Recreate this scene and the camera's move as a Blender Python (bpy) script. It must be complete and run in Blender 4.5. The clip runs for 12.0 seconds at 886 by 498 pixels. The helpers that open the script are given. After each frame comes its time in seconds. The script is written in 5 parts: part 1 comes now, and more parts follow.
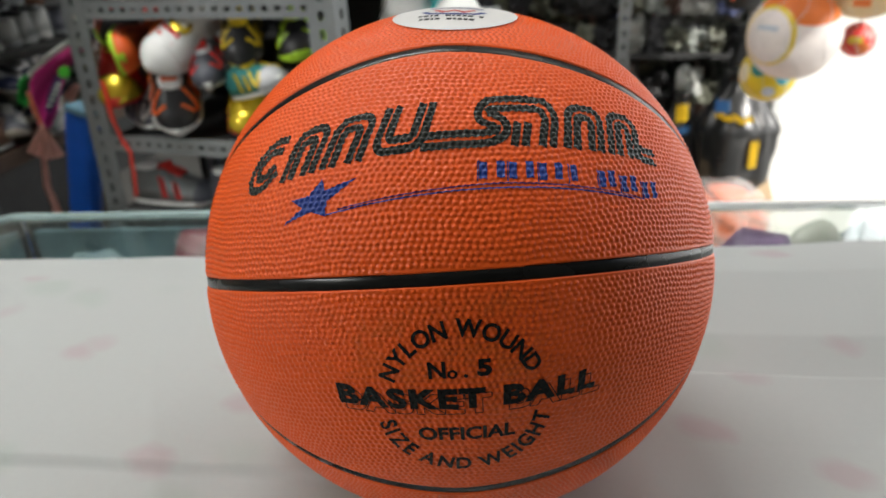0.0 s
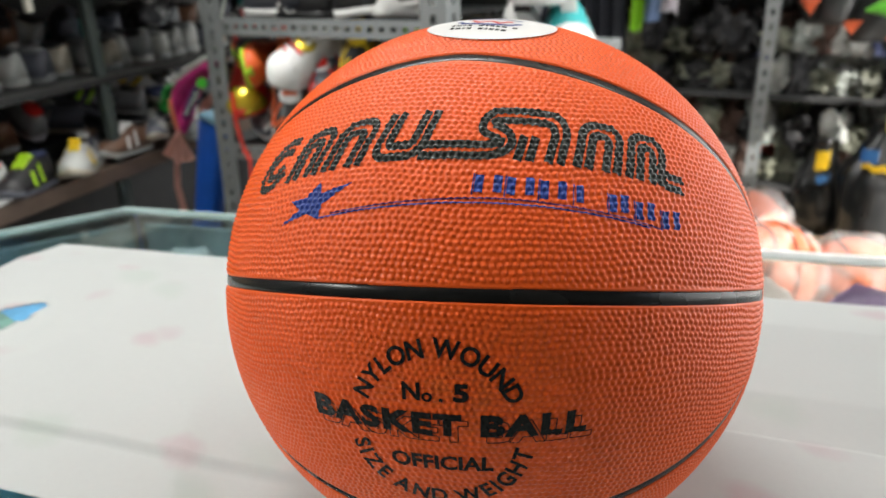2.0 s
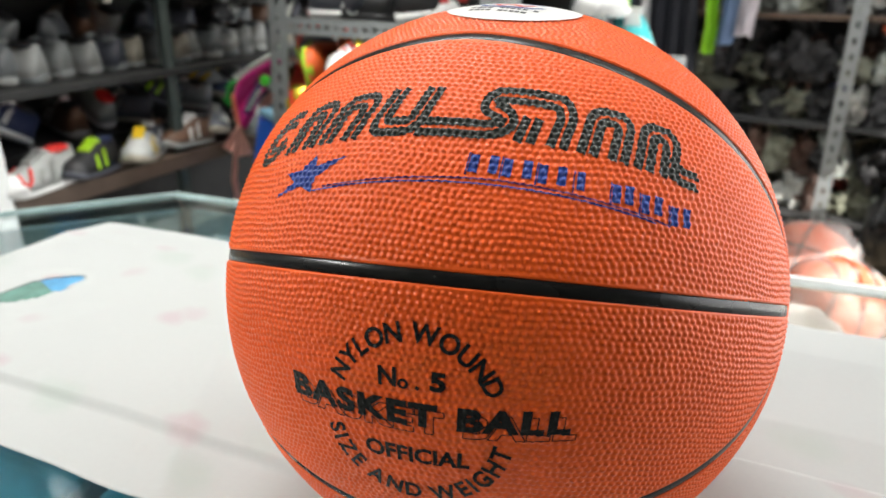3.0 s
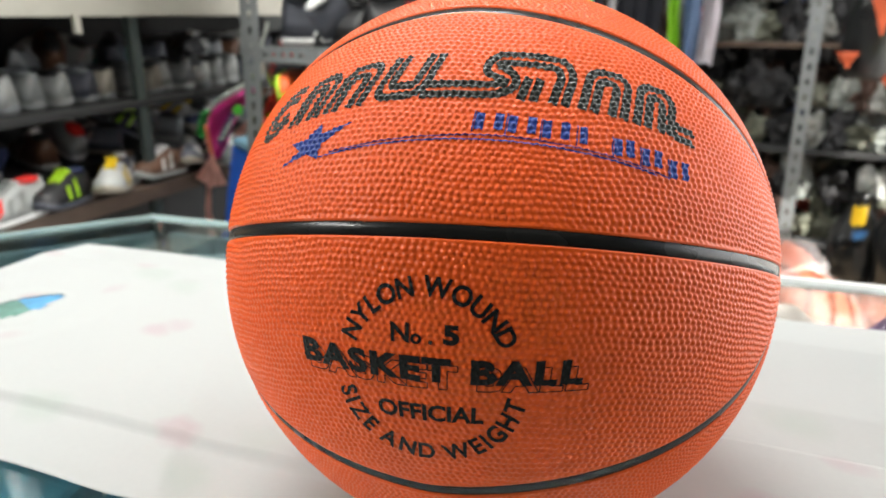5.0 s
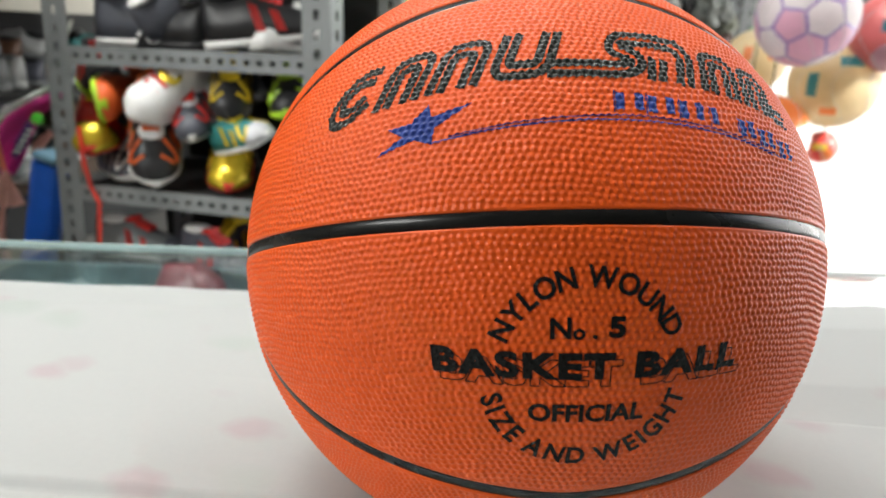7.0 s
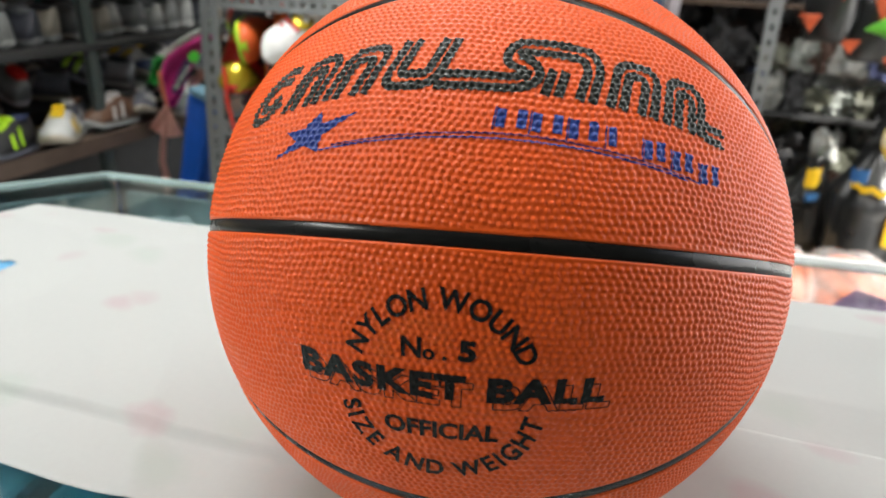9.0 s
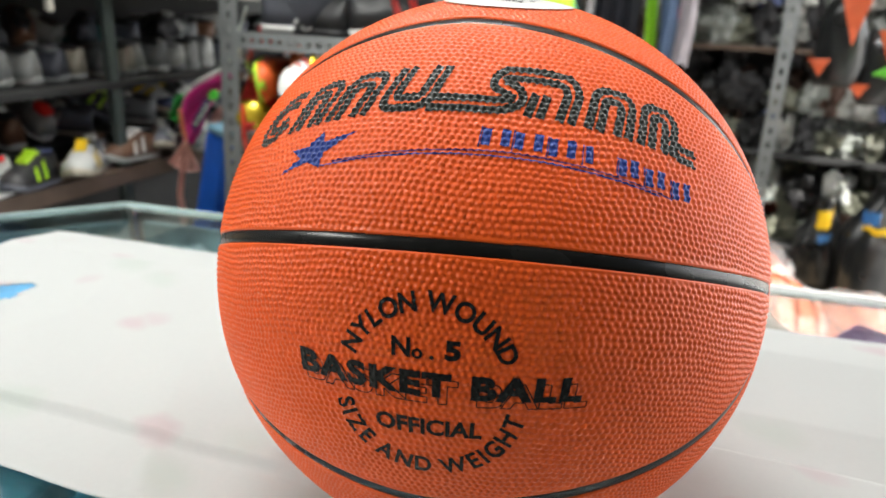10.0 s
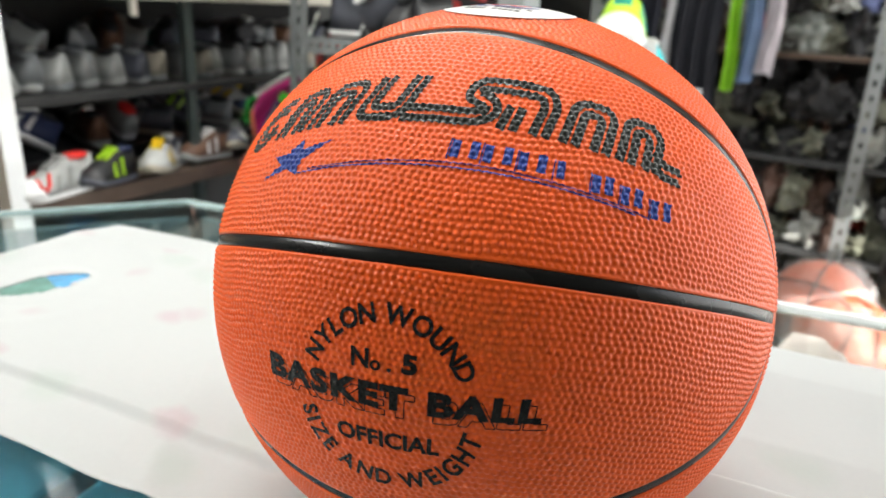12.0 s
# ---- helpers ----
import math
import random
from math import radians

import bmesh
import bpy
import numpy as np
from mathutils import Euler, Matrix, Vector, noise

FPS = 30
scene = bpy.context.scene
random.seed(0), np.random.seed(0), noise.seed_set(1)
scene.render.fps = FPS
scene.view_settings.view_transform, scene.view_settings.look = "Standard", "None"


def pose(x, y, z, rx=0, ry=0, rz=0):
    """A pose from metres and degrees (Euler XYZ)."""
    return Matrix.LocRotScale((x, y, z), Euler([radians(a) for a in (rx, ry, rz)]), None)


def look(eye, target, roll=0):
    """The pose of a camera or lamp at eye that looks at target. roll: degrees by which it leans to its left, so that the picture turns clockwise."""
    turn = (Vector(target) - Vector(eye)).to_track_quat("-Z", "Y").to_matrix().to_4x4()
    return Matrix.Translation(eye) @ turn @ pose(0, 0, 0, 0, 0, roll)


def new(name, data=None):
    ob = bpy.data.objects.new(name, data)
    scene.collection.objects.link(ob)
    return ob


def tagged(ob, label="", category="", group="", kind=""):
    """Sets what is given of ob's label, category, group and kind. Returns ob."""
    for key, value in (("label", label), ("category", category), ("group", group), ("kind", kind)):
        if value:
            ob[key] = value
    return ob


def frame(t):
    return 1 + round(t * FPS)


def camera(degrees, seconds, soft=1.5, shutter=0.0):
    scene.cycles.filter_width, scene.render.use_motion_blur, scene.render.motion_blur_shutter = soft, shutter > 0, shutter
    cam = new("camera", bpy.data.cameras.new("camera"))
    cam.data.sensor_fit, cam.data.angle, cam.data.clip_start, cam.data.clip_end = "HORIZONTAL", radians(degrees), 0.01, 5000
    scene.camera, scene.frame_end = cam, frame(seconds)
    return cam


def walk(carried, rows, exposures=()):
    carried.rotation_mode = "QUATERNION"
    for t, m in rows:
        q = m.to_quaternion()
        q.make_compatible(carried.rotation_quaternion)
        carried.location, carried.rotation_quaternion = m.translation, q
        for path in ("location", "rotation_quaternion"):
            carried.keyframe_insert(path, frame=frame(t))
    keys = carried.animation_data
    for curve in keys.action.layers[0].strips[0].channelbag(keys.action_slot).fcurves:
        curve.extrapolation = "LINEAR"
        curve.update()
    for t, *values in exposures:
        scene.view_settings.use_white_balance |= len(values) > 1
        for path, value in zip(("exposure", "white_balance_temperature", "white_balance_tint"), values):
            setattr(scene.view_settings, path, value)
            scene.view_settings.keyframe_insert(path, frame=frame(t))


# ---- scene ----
cam = camera(64.64, 12.0)
PATH = [
    (0.0, (0.0923, -0.2747, 1.2541), (-0.2152, 0.5751, 0.8261), -3.03),
    (0.5, (0.0921, -0.2710, 1.2508), (-0.2191, 0.5763, 0.8202), -3.10),
    (1.0, (0.0913, -0.2676, 1.2511), (-0.2305, 0.5803, 0.8297), -2.39),
    (1.5, (0.1069, -0.2598, 1.2491), (-0.2771, 0.5680, 0.8402), -2.68),
    (2.0, (0.1246, -0.2502, 1.2437), (-0.3435, 0.5457, 0.8597), -2.04),
    (2.5, (0.1316, -0.2396, 1.2380), (-0.3707, 0.5384, 0.8607), -1.48),
    (3.0, (0.1376, -0.2349, 1.2311), (-0.4015, 0.5242, 0.8664), 0.35),
    (3.2, (0.1388, -0.2378, 1.2258), (-0.3981, 0.5335, 0.8840), 1.53),
    (4.8, (0.1419, -0.2406, 1.2129), (-0.4053, 0.5336, 0.8948), -0.71),
    (5.0, (0.1349, -0.2499, 1.2112), (-0.3803, 0.5463, 0.8942), -0.34),
    (5.5, (0.1061, -0.2691, 1.2072), (-0.3381, 0.5676, 0.8869), 0.03),
    (6.0, (0.0778, -0.2743, 1.2047), (-0.2847, 0.6111, 0.9138), 0.63),
    (6.5, (0.0515, -0.2790, 1.1984), (-0.2249, 0.6402, 0.9177), 1.68),
    (6.7, (0.0414, -0.2785, 1.1967), (-0.2064, 0.6477, 0.9127), 1.79),
    (8.3, (0.0731, -0.2461, 1.2224), (-0.2876, 0.6045, 0.8397), 2.79),
    (8.5, (0.0851, -0.2429, 1.2208), (-0.2872, 0.6013, 0.8351), 3.22),
    (9.0, (0.1107, -0.2411, 1.2203), (-0.3376, 0.5667, 0.8374), 1.82),
    (9.5, (0.1214, -0.2453, 1.2212), (-0.3452, 0.5664, 0.8700), 1.47),
    (10.0, (0.1254, -0.2526, 1.2176), (-0.3512, 0.5622, 0.8877), 2.07),
    (10.5, (0.1344, -0.2525, 1.2197), (-0.3461, 0.5606, 0.8912), 1.58),
    (11.0, (0.1393, -0.2482, 1.2198), (-0.3524, 0.5616, 0.8997), 2.68),
    (11.5, (0.1455, -0.2428, 1.2180), (-0.3778, 0.5457, 0.8948), 2.82),
    (12.0, (0.1490, -0.2325, 1.2197), (-0.4164, 0.5248, 0.8931), 2.30),
]
EXPOSURES = [(0.0, 0.36), (1.0, 0.44), (2.0, 0.85), (3.0, 1.1), (5.0, 1.2), (6.0, 1.08), (6.5, 0.98), (8.5, 0.82), (9.5, 1.1), (10.5, 1.12), (12.0, 1.2)]
TOP, SIDE, NEAR_FILL = 21.0, 56.0, 74.0
cam.data.dof.use_dof = True
cam.data.dof.focus_distance = 0.225
cam.data.dof.aperture_fstop = 12.5
walk(cam, [(t, look(e, g, r)) for t, e, g, r in PATH], exposures=EXPOSURES)

# ---------------------------------------------------------------- world and light
world = bpy.data.worlds.new("sky")
scene.world = world
world.use_nodes = True
wn = world.node_tree.nodes
sky = wn.new("ShaderNodeTexSky")
sky.sky_type, sky.sun_disc = "NISHITA", False
SUN_ELEV, SUN_AZ = 37.0, 120.0         # degrees up; degrees from +y towards +x
sky.sun_elevation, sky.sun_rotation = radians(SUN_ELEV), radians(SUN_AZ)
wn["Background"].inputs["Strength"].default_value = 0.06
world.node_tree.links.new(sky.outputs["Color"], wn["Background"].inputs["Color"])


def lamp(name, kind, m, energy, colour=(1, 1, 1), size=(1, 1), angle=0.5):
    d = bpy.data.lights.new(name, kind)
    d.energy, d.color = energy, colour
    if kind == "AREA":
        d.shape, d.size, d.size_y = "RECTANGLE", size[0], size[1]
    if kind == "SUN":
        d.angle = radians(angle)
    ob = new(name, d)
    ob.matrix_world = m
    return ob


az, el = radians(SUN_AZ), radians(SUN_ELEV)
sun_way = Vector((math.sin(az) * math.cos(el), math.cos(az) * math.cos(el), math.sin(el)))
lamp("sun", "SUN", look(sun_way * 10, (0, 0, 0)), 5.0, (1.0, 0.95, 0.88))
# daylight in the open side of the shop
lamp("daylight_side", "AREA", look((1.88, 2.1, 1.4), (0.2, 1.2, 0.9)), SIDE, (1.0, 0.99, 0.97), (3.2, 2.0))


# ---------------------------------------------------------------- materials
def material(name, colour, rough=0.6, metal=0.0, var=0.18, fine=180.0, broad=9.0, bump=0.15, depth=0.0004,
             dirt=None, coat=0.0, random_tint=0.0, spec=0.5, sheen=0.0):
    """A surface with variation at two scales, fine relief and roughness wear."""
    m = bpy.data.materials.new(name)
    m.use_nodes = True
    t = m.node_tree
    n, l = t.nodes, t.links
    b = n["Principled BSDF"]
    b.inputs["Metallic"].default_value = metal
    b.inputs["Coat Weight"].default_value = coat
    b.inputs["Specular IOR Level"].default_value = spec
    b.inputs["Sheen Weight"].default_value = sheen
    co = n.new("ShaderNodeTexCoord")
    a, c = n.new("ShaderNodeTexNoise"), n.new("ShaderNodeTexNoise")
    a.inputs["Scale"].default_value, a.inputs["Detail"].default_value = fine, 4
    c.inputs["Scale"].default_value, c.inputs["Detail"].default_value = broad, 5
    for k in (a, c):
        l.new(co.outputs["Object"], k.inputs["Vector"])
    add = n.new("ShaderNodeMath")
    add.operation = "MULTIPLY_ADD"
    l.new(a.outputs["Fac"], add.inputs[0])
    add.inputs[1].default_value = 0.4
    l.new(c.outputs["Fac"], add.inputs[2])
    ramp = n.new("ShaderNodeMapRange")
    ramp.inputs["From Min"].default_value, ramp.inputs["From Max"].default_value = 0.45, 0.95
    l.new(add.outputs[0], ramp.inputs["Value"])
    mix = n.new("ShaderNodeMix")
    mix.data_type = "RGBA"
    lo = [max(0.0, v * (1 - var)) for v in colour] if dirt is None else dirt
    hi = [min(0.95, v * (1 + var)) for v in colour]
    mix.inputs[6].default_value, mix.inputs[7].default_value = (*lo, 1), (*hi, 1)
    l.new(ramp.outputs[0], mix.inputs[0])
    out = mix.outputs[2]
    if random_tint:
        info, hsv = n.new("ShaderNodeObjectInfo"), n.new("ShaderNodeHueSaturation")
        k = n.new("ShaderNodeMapRange")
        k.inputs["To Min"].default_value, k.inputs["To Max"].default_value = 1 - random_tint, 1 + random_tint
        l.new(info.outputs["Random"], k.inputs["Value"])
        l.new(k.outputs[0], hsv.inputs["Value"])
        l.new(out, hsv.inputs["Color"])
        out = hsv.outputs[0]
    l.new(out, b.inputs["Base Color"])
    rr = n.new("ShaderNodeMapRange")
    rr.inputs["To Min"].default_value, rr.inputs["To Max"].default_value = max(0.03, rough - 0.1), min(1, rough + 0.1)
    l.new(c.outputs["Fac"], rr.inputs["Value"])
    l.new(rr.outputs[0], b.inputs["Roughness"])
    if bump:
        bp = n.new("ShaderNodeBump")
        bp.inputs["Strength"].default_value, bp.inputs["Distance"].default_value = bump, depth
        l.new(a.outputs["Fac"], bp.inputs["Height"])
        l.new(bp.outputs[0], b.inputs["Normal"])
    return m


def glass_material(name, tint=(0.74, 0.90, 0.90), rough=0.01):
    """Real clear glass for panes that have a thickness."""
    m = bpy.data.materials.new(name)
    m.use_nodes = True
    t = m.node_tree
    b = t.nodes["Principled BSDF"]
    b.inputs["Base Color"].default_value = (*tint, 1)
    b.inputs["Transmission Weight"].default_value = 1.0
    b.inputs["IOR"].default_value = 1.46
    co, nz, mr = t.nodes.new("ShaderNodeTexCoord"), t.nodes.new("ShaderNodeTexNoise"), t.nodes.new("ShaderNodeMapRange")
    nz.inputs["Scale"].default_value, nz.inputs["Detail"].default_value = 6, 6
    mr.inputs["To Min"].default_value, mr.inputs["To Max"].default_value = rough, rough + 0.05
    t.links.new(co.outputs["Object"], nz.inputs["Vector"])
    t.links.new(nz.outputs["Fac"], mr.inputs["Value"])
    t.links.new(mr.outputs[0], b.inputs["Roughness"])
    return m


def film_material(name, colour=(0.8, 0.82, 0.82), cover=0.35, rough=0.2):
    """Crinkled plastic film, partly milky."""
    m = bpy.data.materials.new(name)
    m.use_nodes = True
    t = m.node_tree
    n, l = t.nodes, t.links
    b = n["Principled BSDF"]
    b.inputs["Base Color"].default_value = (*colour, 1)
    b.inputs["Roughness"].default_value = rough
    co, nz, mr, bp = n.new("ShaderNodeTexCoord"), n.new("ShaderNodeTexNoise"), n.new("ShaderNodeMapRange"), n.new("ShaderNodeBump")
    nz.inputs["Scale"].default_value, nz.inputs["Detail"].default_value, nz.inputs["Distortion"].default_value = 14, 5, 1.2
    l.new(co.outputs["Object"], nz.inputs["Vector"])
    mr.inputs["From Min"].default_value, mr.inputs["From Max"].default_value = 0.35, 0.7
    mr.inputs["To Min"].default_value, mr.inputs["To Max"].default_value = cover * 0.5, min(1, cover * 1.6)
    l.new(nz.outputs["Fac"], mr.inputs["Value"])
    l.new(mr.outputs[0], b.inputs["Alpha"])
    bp.inputs["Strength"].default_value, bp.inputs["Distance"].default_value = 0.9, 0.01
    l.new(nz.outputs["Fac"], bp.inputs["Height"])
    l.new(bp.outputs[0], b.inputs["Normal"])
    return m


def glow(name, colour, strength):
    m = bpy.data.materials.new(name)
    m.use_nodes = True
    b = m.node_tree.nodes["Principled BSDF"]
    b.inputs["Base Color"].default_value = (*colour, 1)
    b.inputs["Emission Color"].default_value = (*colour, 1)
    b.inputs["Emission Strength"].default_value = strength
    return m


M = dict(
    rubber=material("orange_rubber", (0.67, 0.084, 0.007), 0.41, var=0.08, fine=700, broad=14, bump=0.15, depth=0.00005, spec=0.26),
    seam=material("black_rubber", (0.008, 0.008, 0.0075), 0.26, spec=0.18, var=0.3, fine=300, broad=40, bump=0.1, depth=0.0001),
    ink=material("black_ink", (0.007, 0.007, 0.007), 0.45, spec=0.2, var=0.3, fine=900, bump=0.1, depth=0.00003),
    ink_grey=material("worn_black_ink", (0.010, 0.012, 0.009), 0.33, spec=0.3, var=0.3, fine=900, bump=0.1, depth=0.00003),
    ink_blue=material("blue_ink", (0.016, 0.040, 0.21), 0.45, spec=0.25, var=0.25, fine=900, bump=0.1, depth=0.00003),
    ink_purple=material("purple_ink", (0.10, 0.03, 0.12), 0.45, spec=0.25, var=0.2, fine=900, bump=0.1, depth=0.00003),
    sticker=material("white_sticker", (0.62, 0.61, 0.60), 0.4, var=0.05),
    red_print=material("red_print", (0.55, 0.06, 0.05), 0.5),
    alu=material("aluminium", (0.80, 0.82, 0.82), 0.34, metal=0.25, var=0.08, fine=260, broad=12),
    steel=material("grey_painted_steel", (0.235, 0.25, 0.255), 0.45, var=0.12, fine=120, broad=10, bump=0.2),
    # near-black that stands for the deep shade behind the rack's shoes
    slot=material("near_black", (0.02, 0.02, 0.02), 0.8),
    wood=material("dark_brown_board", (0.10, 0.068, 0.05), 0.45, var=0.3, fine=60, broad=7),
    cream=material("cream_board", (0.46, 0.44, 0.38), 0.5, var=0.1),
    carton=material("cardboard", (0.42, 0.31, 0.19), 0.8, var=0.12, fine=90, broad=8),
    # mottled grey-green that imitates reflections in the counter's glass
    frost=material("reflection_grey_green", (0.10, 0.155, 0.17), 0.3, var=0.45, fine=40, broad=16),
    edge=material("sea_green_edge", (0.27, 0.36, 0.355), 0.25, var=0.15, fine=60, broad=14),
    wall=material("dull_wall_paint", (0.105, 0.11, 0.11), 0.8, var=0.15, fine=60, broad=2.5),
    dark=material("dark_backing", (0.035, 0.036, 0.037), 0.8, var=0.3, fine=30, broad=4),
    ceiling=material("white_ceiling_paint", (0.72, 0.72, 0.70), 0.8, var=0.05, fine=80, broad=2),
    tile=material("floor_tile", (0.32, 0.31, 0.29), 0.3, var=0.12, fine=40, broad=3),
    white_panel=material("white_laminate", (0.82, 0.82, 0.80), 0.4, var=0.04),
    glass=glass_material("counter_glass", (0.92, 0.975, 0.965), 0.01),
    film=film_material("clear_film", (0.82, 0.83, 0.83), 0.20),
    black_film=material("black_plastic", (0.014, 0.015, 0.016), 0.30, var=0.4, fine=25, broad=8, bump=0.35, depth=0.006),
    lamp_glow=glow("tube_glow", (1.0, 0.98, 0.93), 9.0),
)


# ---------------------------------------------------------------- building blocks
def part(name, bm, mat, parent=None, label="", smooth=False, at=None):
    me = bpy.data.meshes.new(name)
    bm.to_mesh(me)
    bm.free()
    for mm in (mat if isinstance(mat, (list, tuple)) else [mat]):
        me.materials.append(mm)
    if smooth:
        me.shade_smooth()
    ob = new(name, me)
    if parent is not None:
        ob.parent = parent
    if at is not None:
        ob.matrix_local = at
    if label:
        ob["label"] = label
    return ob


def thing(name, m, label, category, group="", kind=""):
    ob = new(name)
    ob.empty_display_size = 0.05
    ob.matrix_world = m
    return tagged(ob, label, category, group, kind)


def box(bm, lo, hi, bevel=0.0, m=None):
    lo, hi = Vector(lo), Vector(hi)
    r = bmesh.ops.create_cube(bm, size=1.0, matrix=Matrix.Translation((lo + hi) / 2) @ Matrix.Diagonal((*(hi - lo), 1)))
    vs = r["verts"]
    if bevel:
        es = list({e for v in vs for e in v.link_edges})
        r = bmesh.ops.bevel(bm, geom=es, offset=bevel, segments=2, affect="EDGES", profile=0.6)
        vs = r["verts"]
    if m is not None:
        bmesh.ops.transform(bm, matrix=m, verts=list({v for v in vs}))
    return vs


def boxes(*specs, bevel=0.0):
    bm = bmesh.new()
    for lo, hi in specs:
        box(bm, lo, hi, bevel)
    return bm


def prism(points, z0, z1):
    """A flat plate with a polygon outline, between two heights."""
    bm = bmesh.new()
    lo = [bm.verts.new((x, y, z0)) for x, y in points]
    hi = [bm.verts.new((x, y, z1)) for x, y in points]
    bm.faces.new(hi)
    bm.faces.new(lo[::-1])
    k = len(points)
    for i in range(k):
        bm.faces.new((lo[i], lo[(i + 1) % k], hi[(i + 1) % k], hi[i]))
    bmesh.ops.recalc_face_normals(bm, faces=bm.faces)
    return bm


def tube(bm, path, radius, sides=8, caps=True):
    """A round bar along a line of points; radius may be a list."""
    rings = []
    pts = [Vector(p) for p in path]
    for i, p in enumerate(pts):
        d = (pts[min(i + 1, len(pts) - 1)] - pts[max(i - 1, 0)]).normalized()
        u = d.orthogonal().normalized() if i == 0 else (rings_u - d * rings_u.dot(d)).normalized()
        rings_u = u
        w = d.cross(u)
        r = radius[i] if isinstance(radius, (list, tuple)) else radius
        rings.append([bm.verts.new(p + (u * math.cos(a) + w * math.sin(a)) * r) for a in (math.tau * k / sides for k in range(sides))])
    for a, b in zip(rings, rings[1:]):
        for k in range(sides):
            bm.faces.new((a[k], a[(k + 1) % sides], b[(k + 1) % sides], b[k]))
    if caps:
        bm.faces.new(rings[0][::-1])
        bm.faces.new(rings[-1])
    return bm


def grid_mesh(name, verts, faces, mats, parent=None, label="", smooth=True):
    me = bpy.data.meshes.new(name)
    nv, nf = len(verts), len(faces)
    me.vertices.add(nv)
    me.vertices.foreach_set("co", np.ascontiguousarray(verts, dtype=np.float32).ravel())
    me.loops.add(nf * 4)
    me.loops.foreach_set("vertex_index", np.ascontiguousarray(faces, dtype=np.int32).ravel())
    me.polygons.add(nf)
    me.polygons.foreach_set("loop_start", np.arange(0, nf * 4, 4, dtype=np.int32))
    me.update(calc_edges=True)
    for mm in mats:
        me.materials.append(mm)
    if smooth:
        me.shade_smooth()
    ob = new(name, me)
    if parent is not None:
        ob.parent = parent
    if label:
        ob["label"] = label
    return ob


# ---------------------------------------------------------------- the room


def slab(name, lo, hi, mat, label):
    return tagged(part(name, boxes((lo, hi)), mat), label, name.split("_")[0], kind="structure")


slab("floor", (-3.0, -2.6, -0.05), (6.0, 5.0, 0.0), M["tile"], "grey glazed tile floor of the shop")
slab("ceiling", (-3.0, -2.6, 3.0), (2.0, 5.0, 3.1), M["ceiling"], "plain white painted ceiling")
slab("wall_west", (-3.1, -2.6, 0.0), (-3.0, 5.0, 3.0), M["wall"], "dull grey painted side wall")
slab("wall_north", (-3.0, 4.0, 0.0), (2.0, 4.1, 3.0), M["wall"], "dull grey painted back wall")
# unseen wall and lintel, added to keep the sun off counter and goods rack
slab("wall_east_1", (1.9, -2.6, 0.0), (2.0, 0.1, 3.0), M["wall"], "added unseen grey wall keeping the sun off the counter")
slab("wall_east_2", (1.9, 0.1, 2.5), (2.0, 4.0, 3.0), M["wall"], "added unseen grey lintel trimming the sun over the open side")
# south wall is out of view, added to block daylight from behind the counter
slab("wall_south", (-3.0, -2.6, 0.0), (1.9, -2.5, 3.0), M["wall"], "added unseen grey wall blocking daylight behind the counter")


def ceiling_light(x, y, turn):
    t = thing("ceiling_light", pose(x, y, 2.93, 0, 0, turn), "unseen white batten lamp with a bare fluorescent tube on the ceiling", "ceiling lamp", "ceiling lamps")
    part("housing", boxes(((-0.62, -0.03, 0.02), (0.62, 0.03, 0.07)), bevel=0.006), M["white_panel"], t)
    bm = tube(bmesh.new(), [(-0.6, 0, -0.005), (0.6, 0, -0.005)], 0.013, 12)
    part("tube", bm, M["lamp_glow"], t, "glowing white glass tube")
    part("end_cap", boxes(((-0.62, -0.018, -0.022), (-0.59, 0.018, 0.025)), bevel=0.003), M["white_panel"], t)
    part("end_cap", boxes(((0.59, -0.018, -0.022), (0.62, 0.018, 0.025)), bevel=0.003), M["white_panel"], t)
    return t


# battens hang out of view; the last is added to brighten the ball's front
for x, y, a, e in ((-0.75, 0.35, 20, TOP), (0.75, 0.95, 20, TOP * 0.3), (-2.2, -1.85, -40, NEAR_FILL)):
    ceiling_light(x, y, a)
    lamp("tube_lamp", "AREA", pose(x, y, 2.89, 0, 0, a), e, (1.0, 1.0, 0.955), (1.2, 0.06))


# ---------------------------------------------------------------- the glass counter
TOP_Z = 1.0
E1, E2 = Vector((0.9686, 0.2487)), Vector((-0.2487, 0.9686))
C0 = Vector((-0.545, 0.207))
OUT = [C0, C0 + E1 * 1.75, C0 + E1 * 1.75 - E2 * 0.62, C0 + E1 * 0.02 - E2 * 0.62, C0 + Vector((-0.200, -0.360))]
counter = thing("glass_counter", pose(0, 0, 0), "glass-topped shop display counter with aluminium edges", "display counter")
top = part("glass_top", prism(OUT, 0.992, TOP_Z), M["glass"], counter, "clear greenish glass top pane")
top.visible_shadow = False


def edge_bar(a, b, z0, z1, w0, w1, name, mat, label="", parent=counter):
    a, b = Vector(a), Vector(b)
    d = (b - a).normalized()
    nrm = Vector((-d.y, d.x))
    m = Matrix(((d.x, nrm.x, 0, a.x), (d.y, nrm.y, 0, a.y), (0, 0, 1, 0), (0, 0, 0, 1)))
    bm = bmesh.new()
    box(bm, (0, w0, z0), ((b - a).length, w1, z1), 0.0012, m)
    return part(name, bm, mat, parent, label)


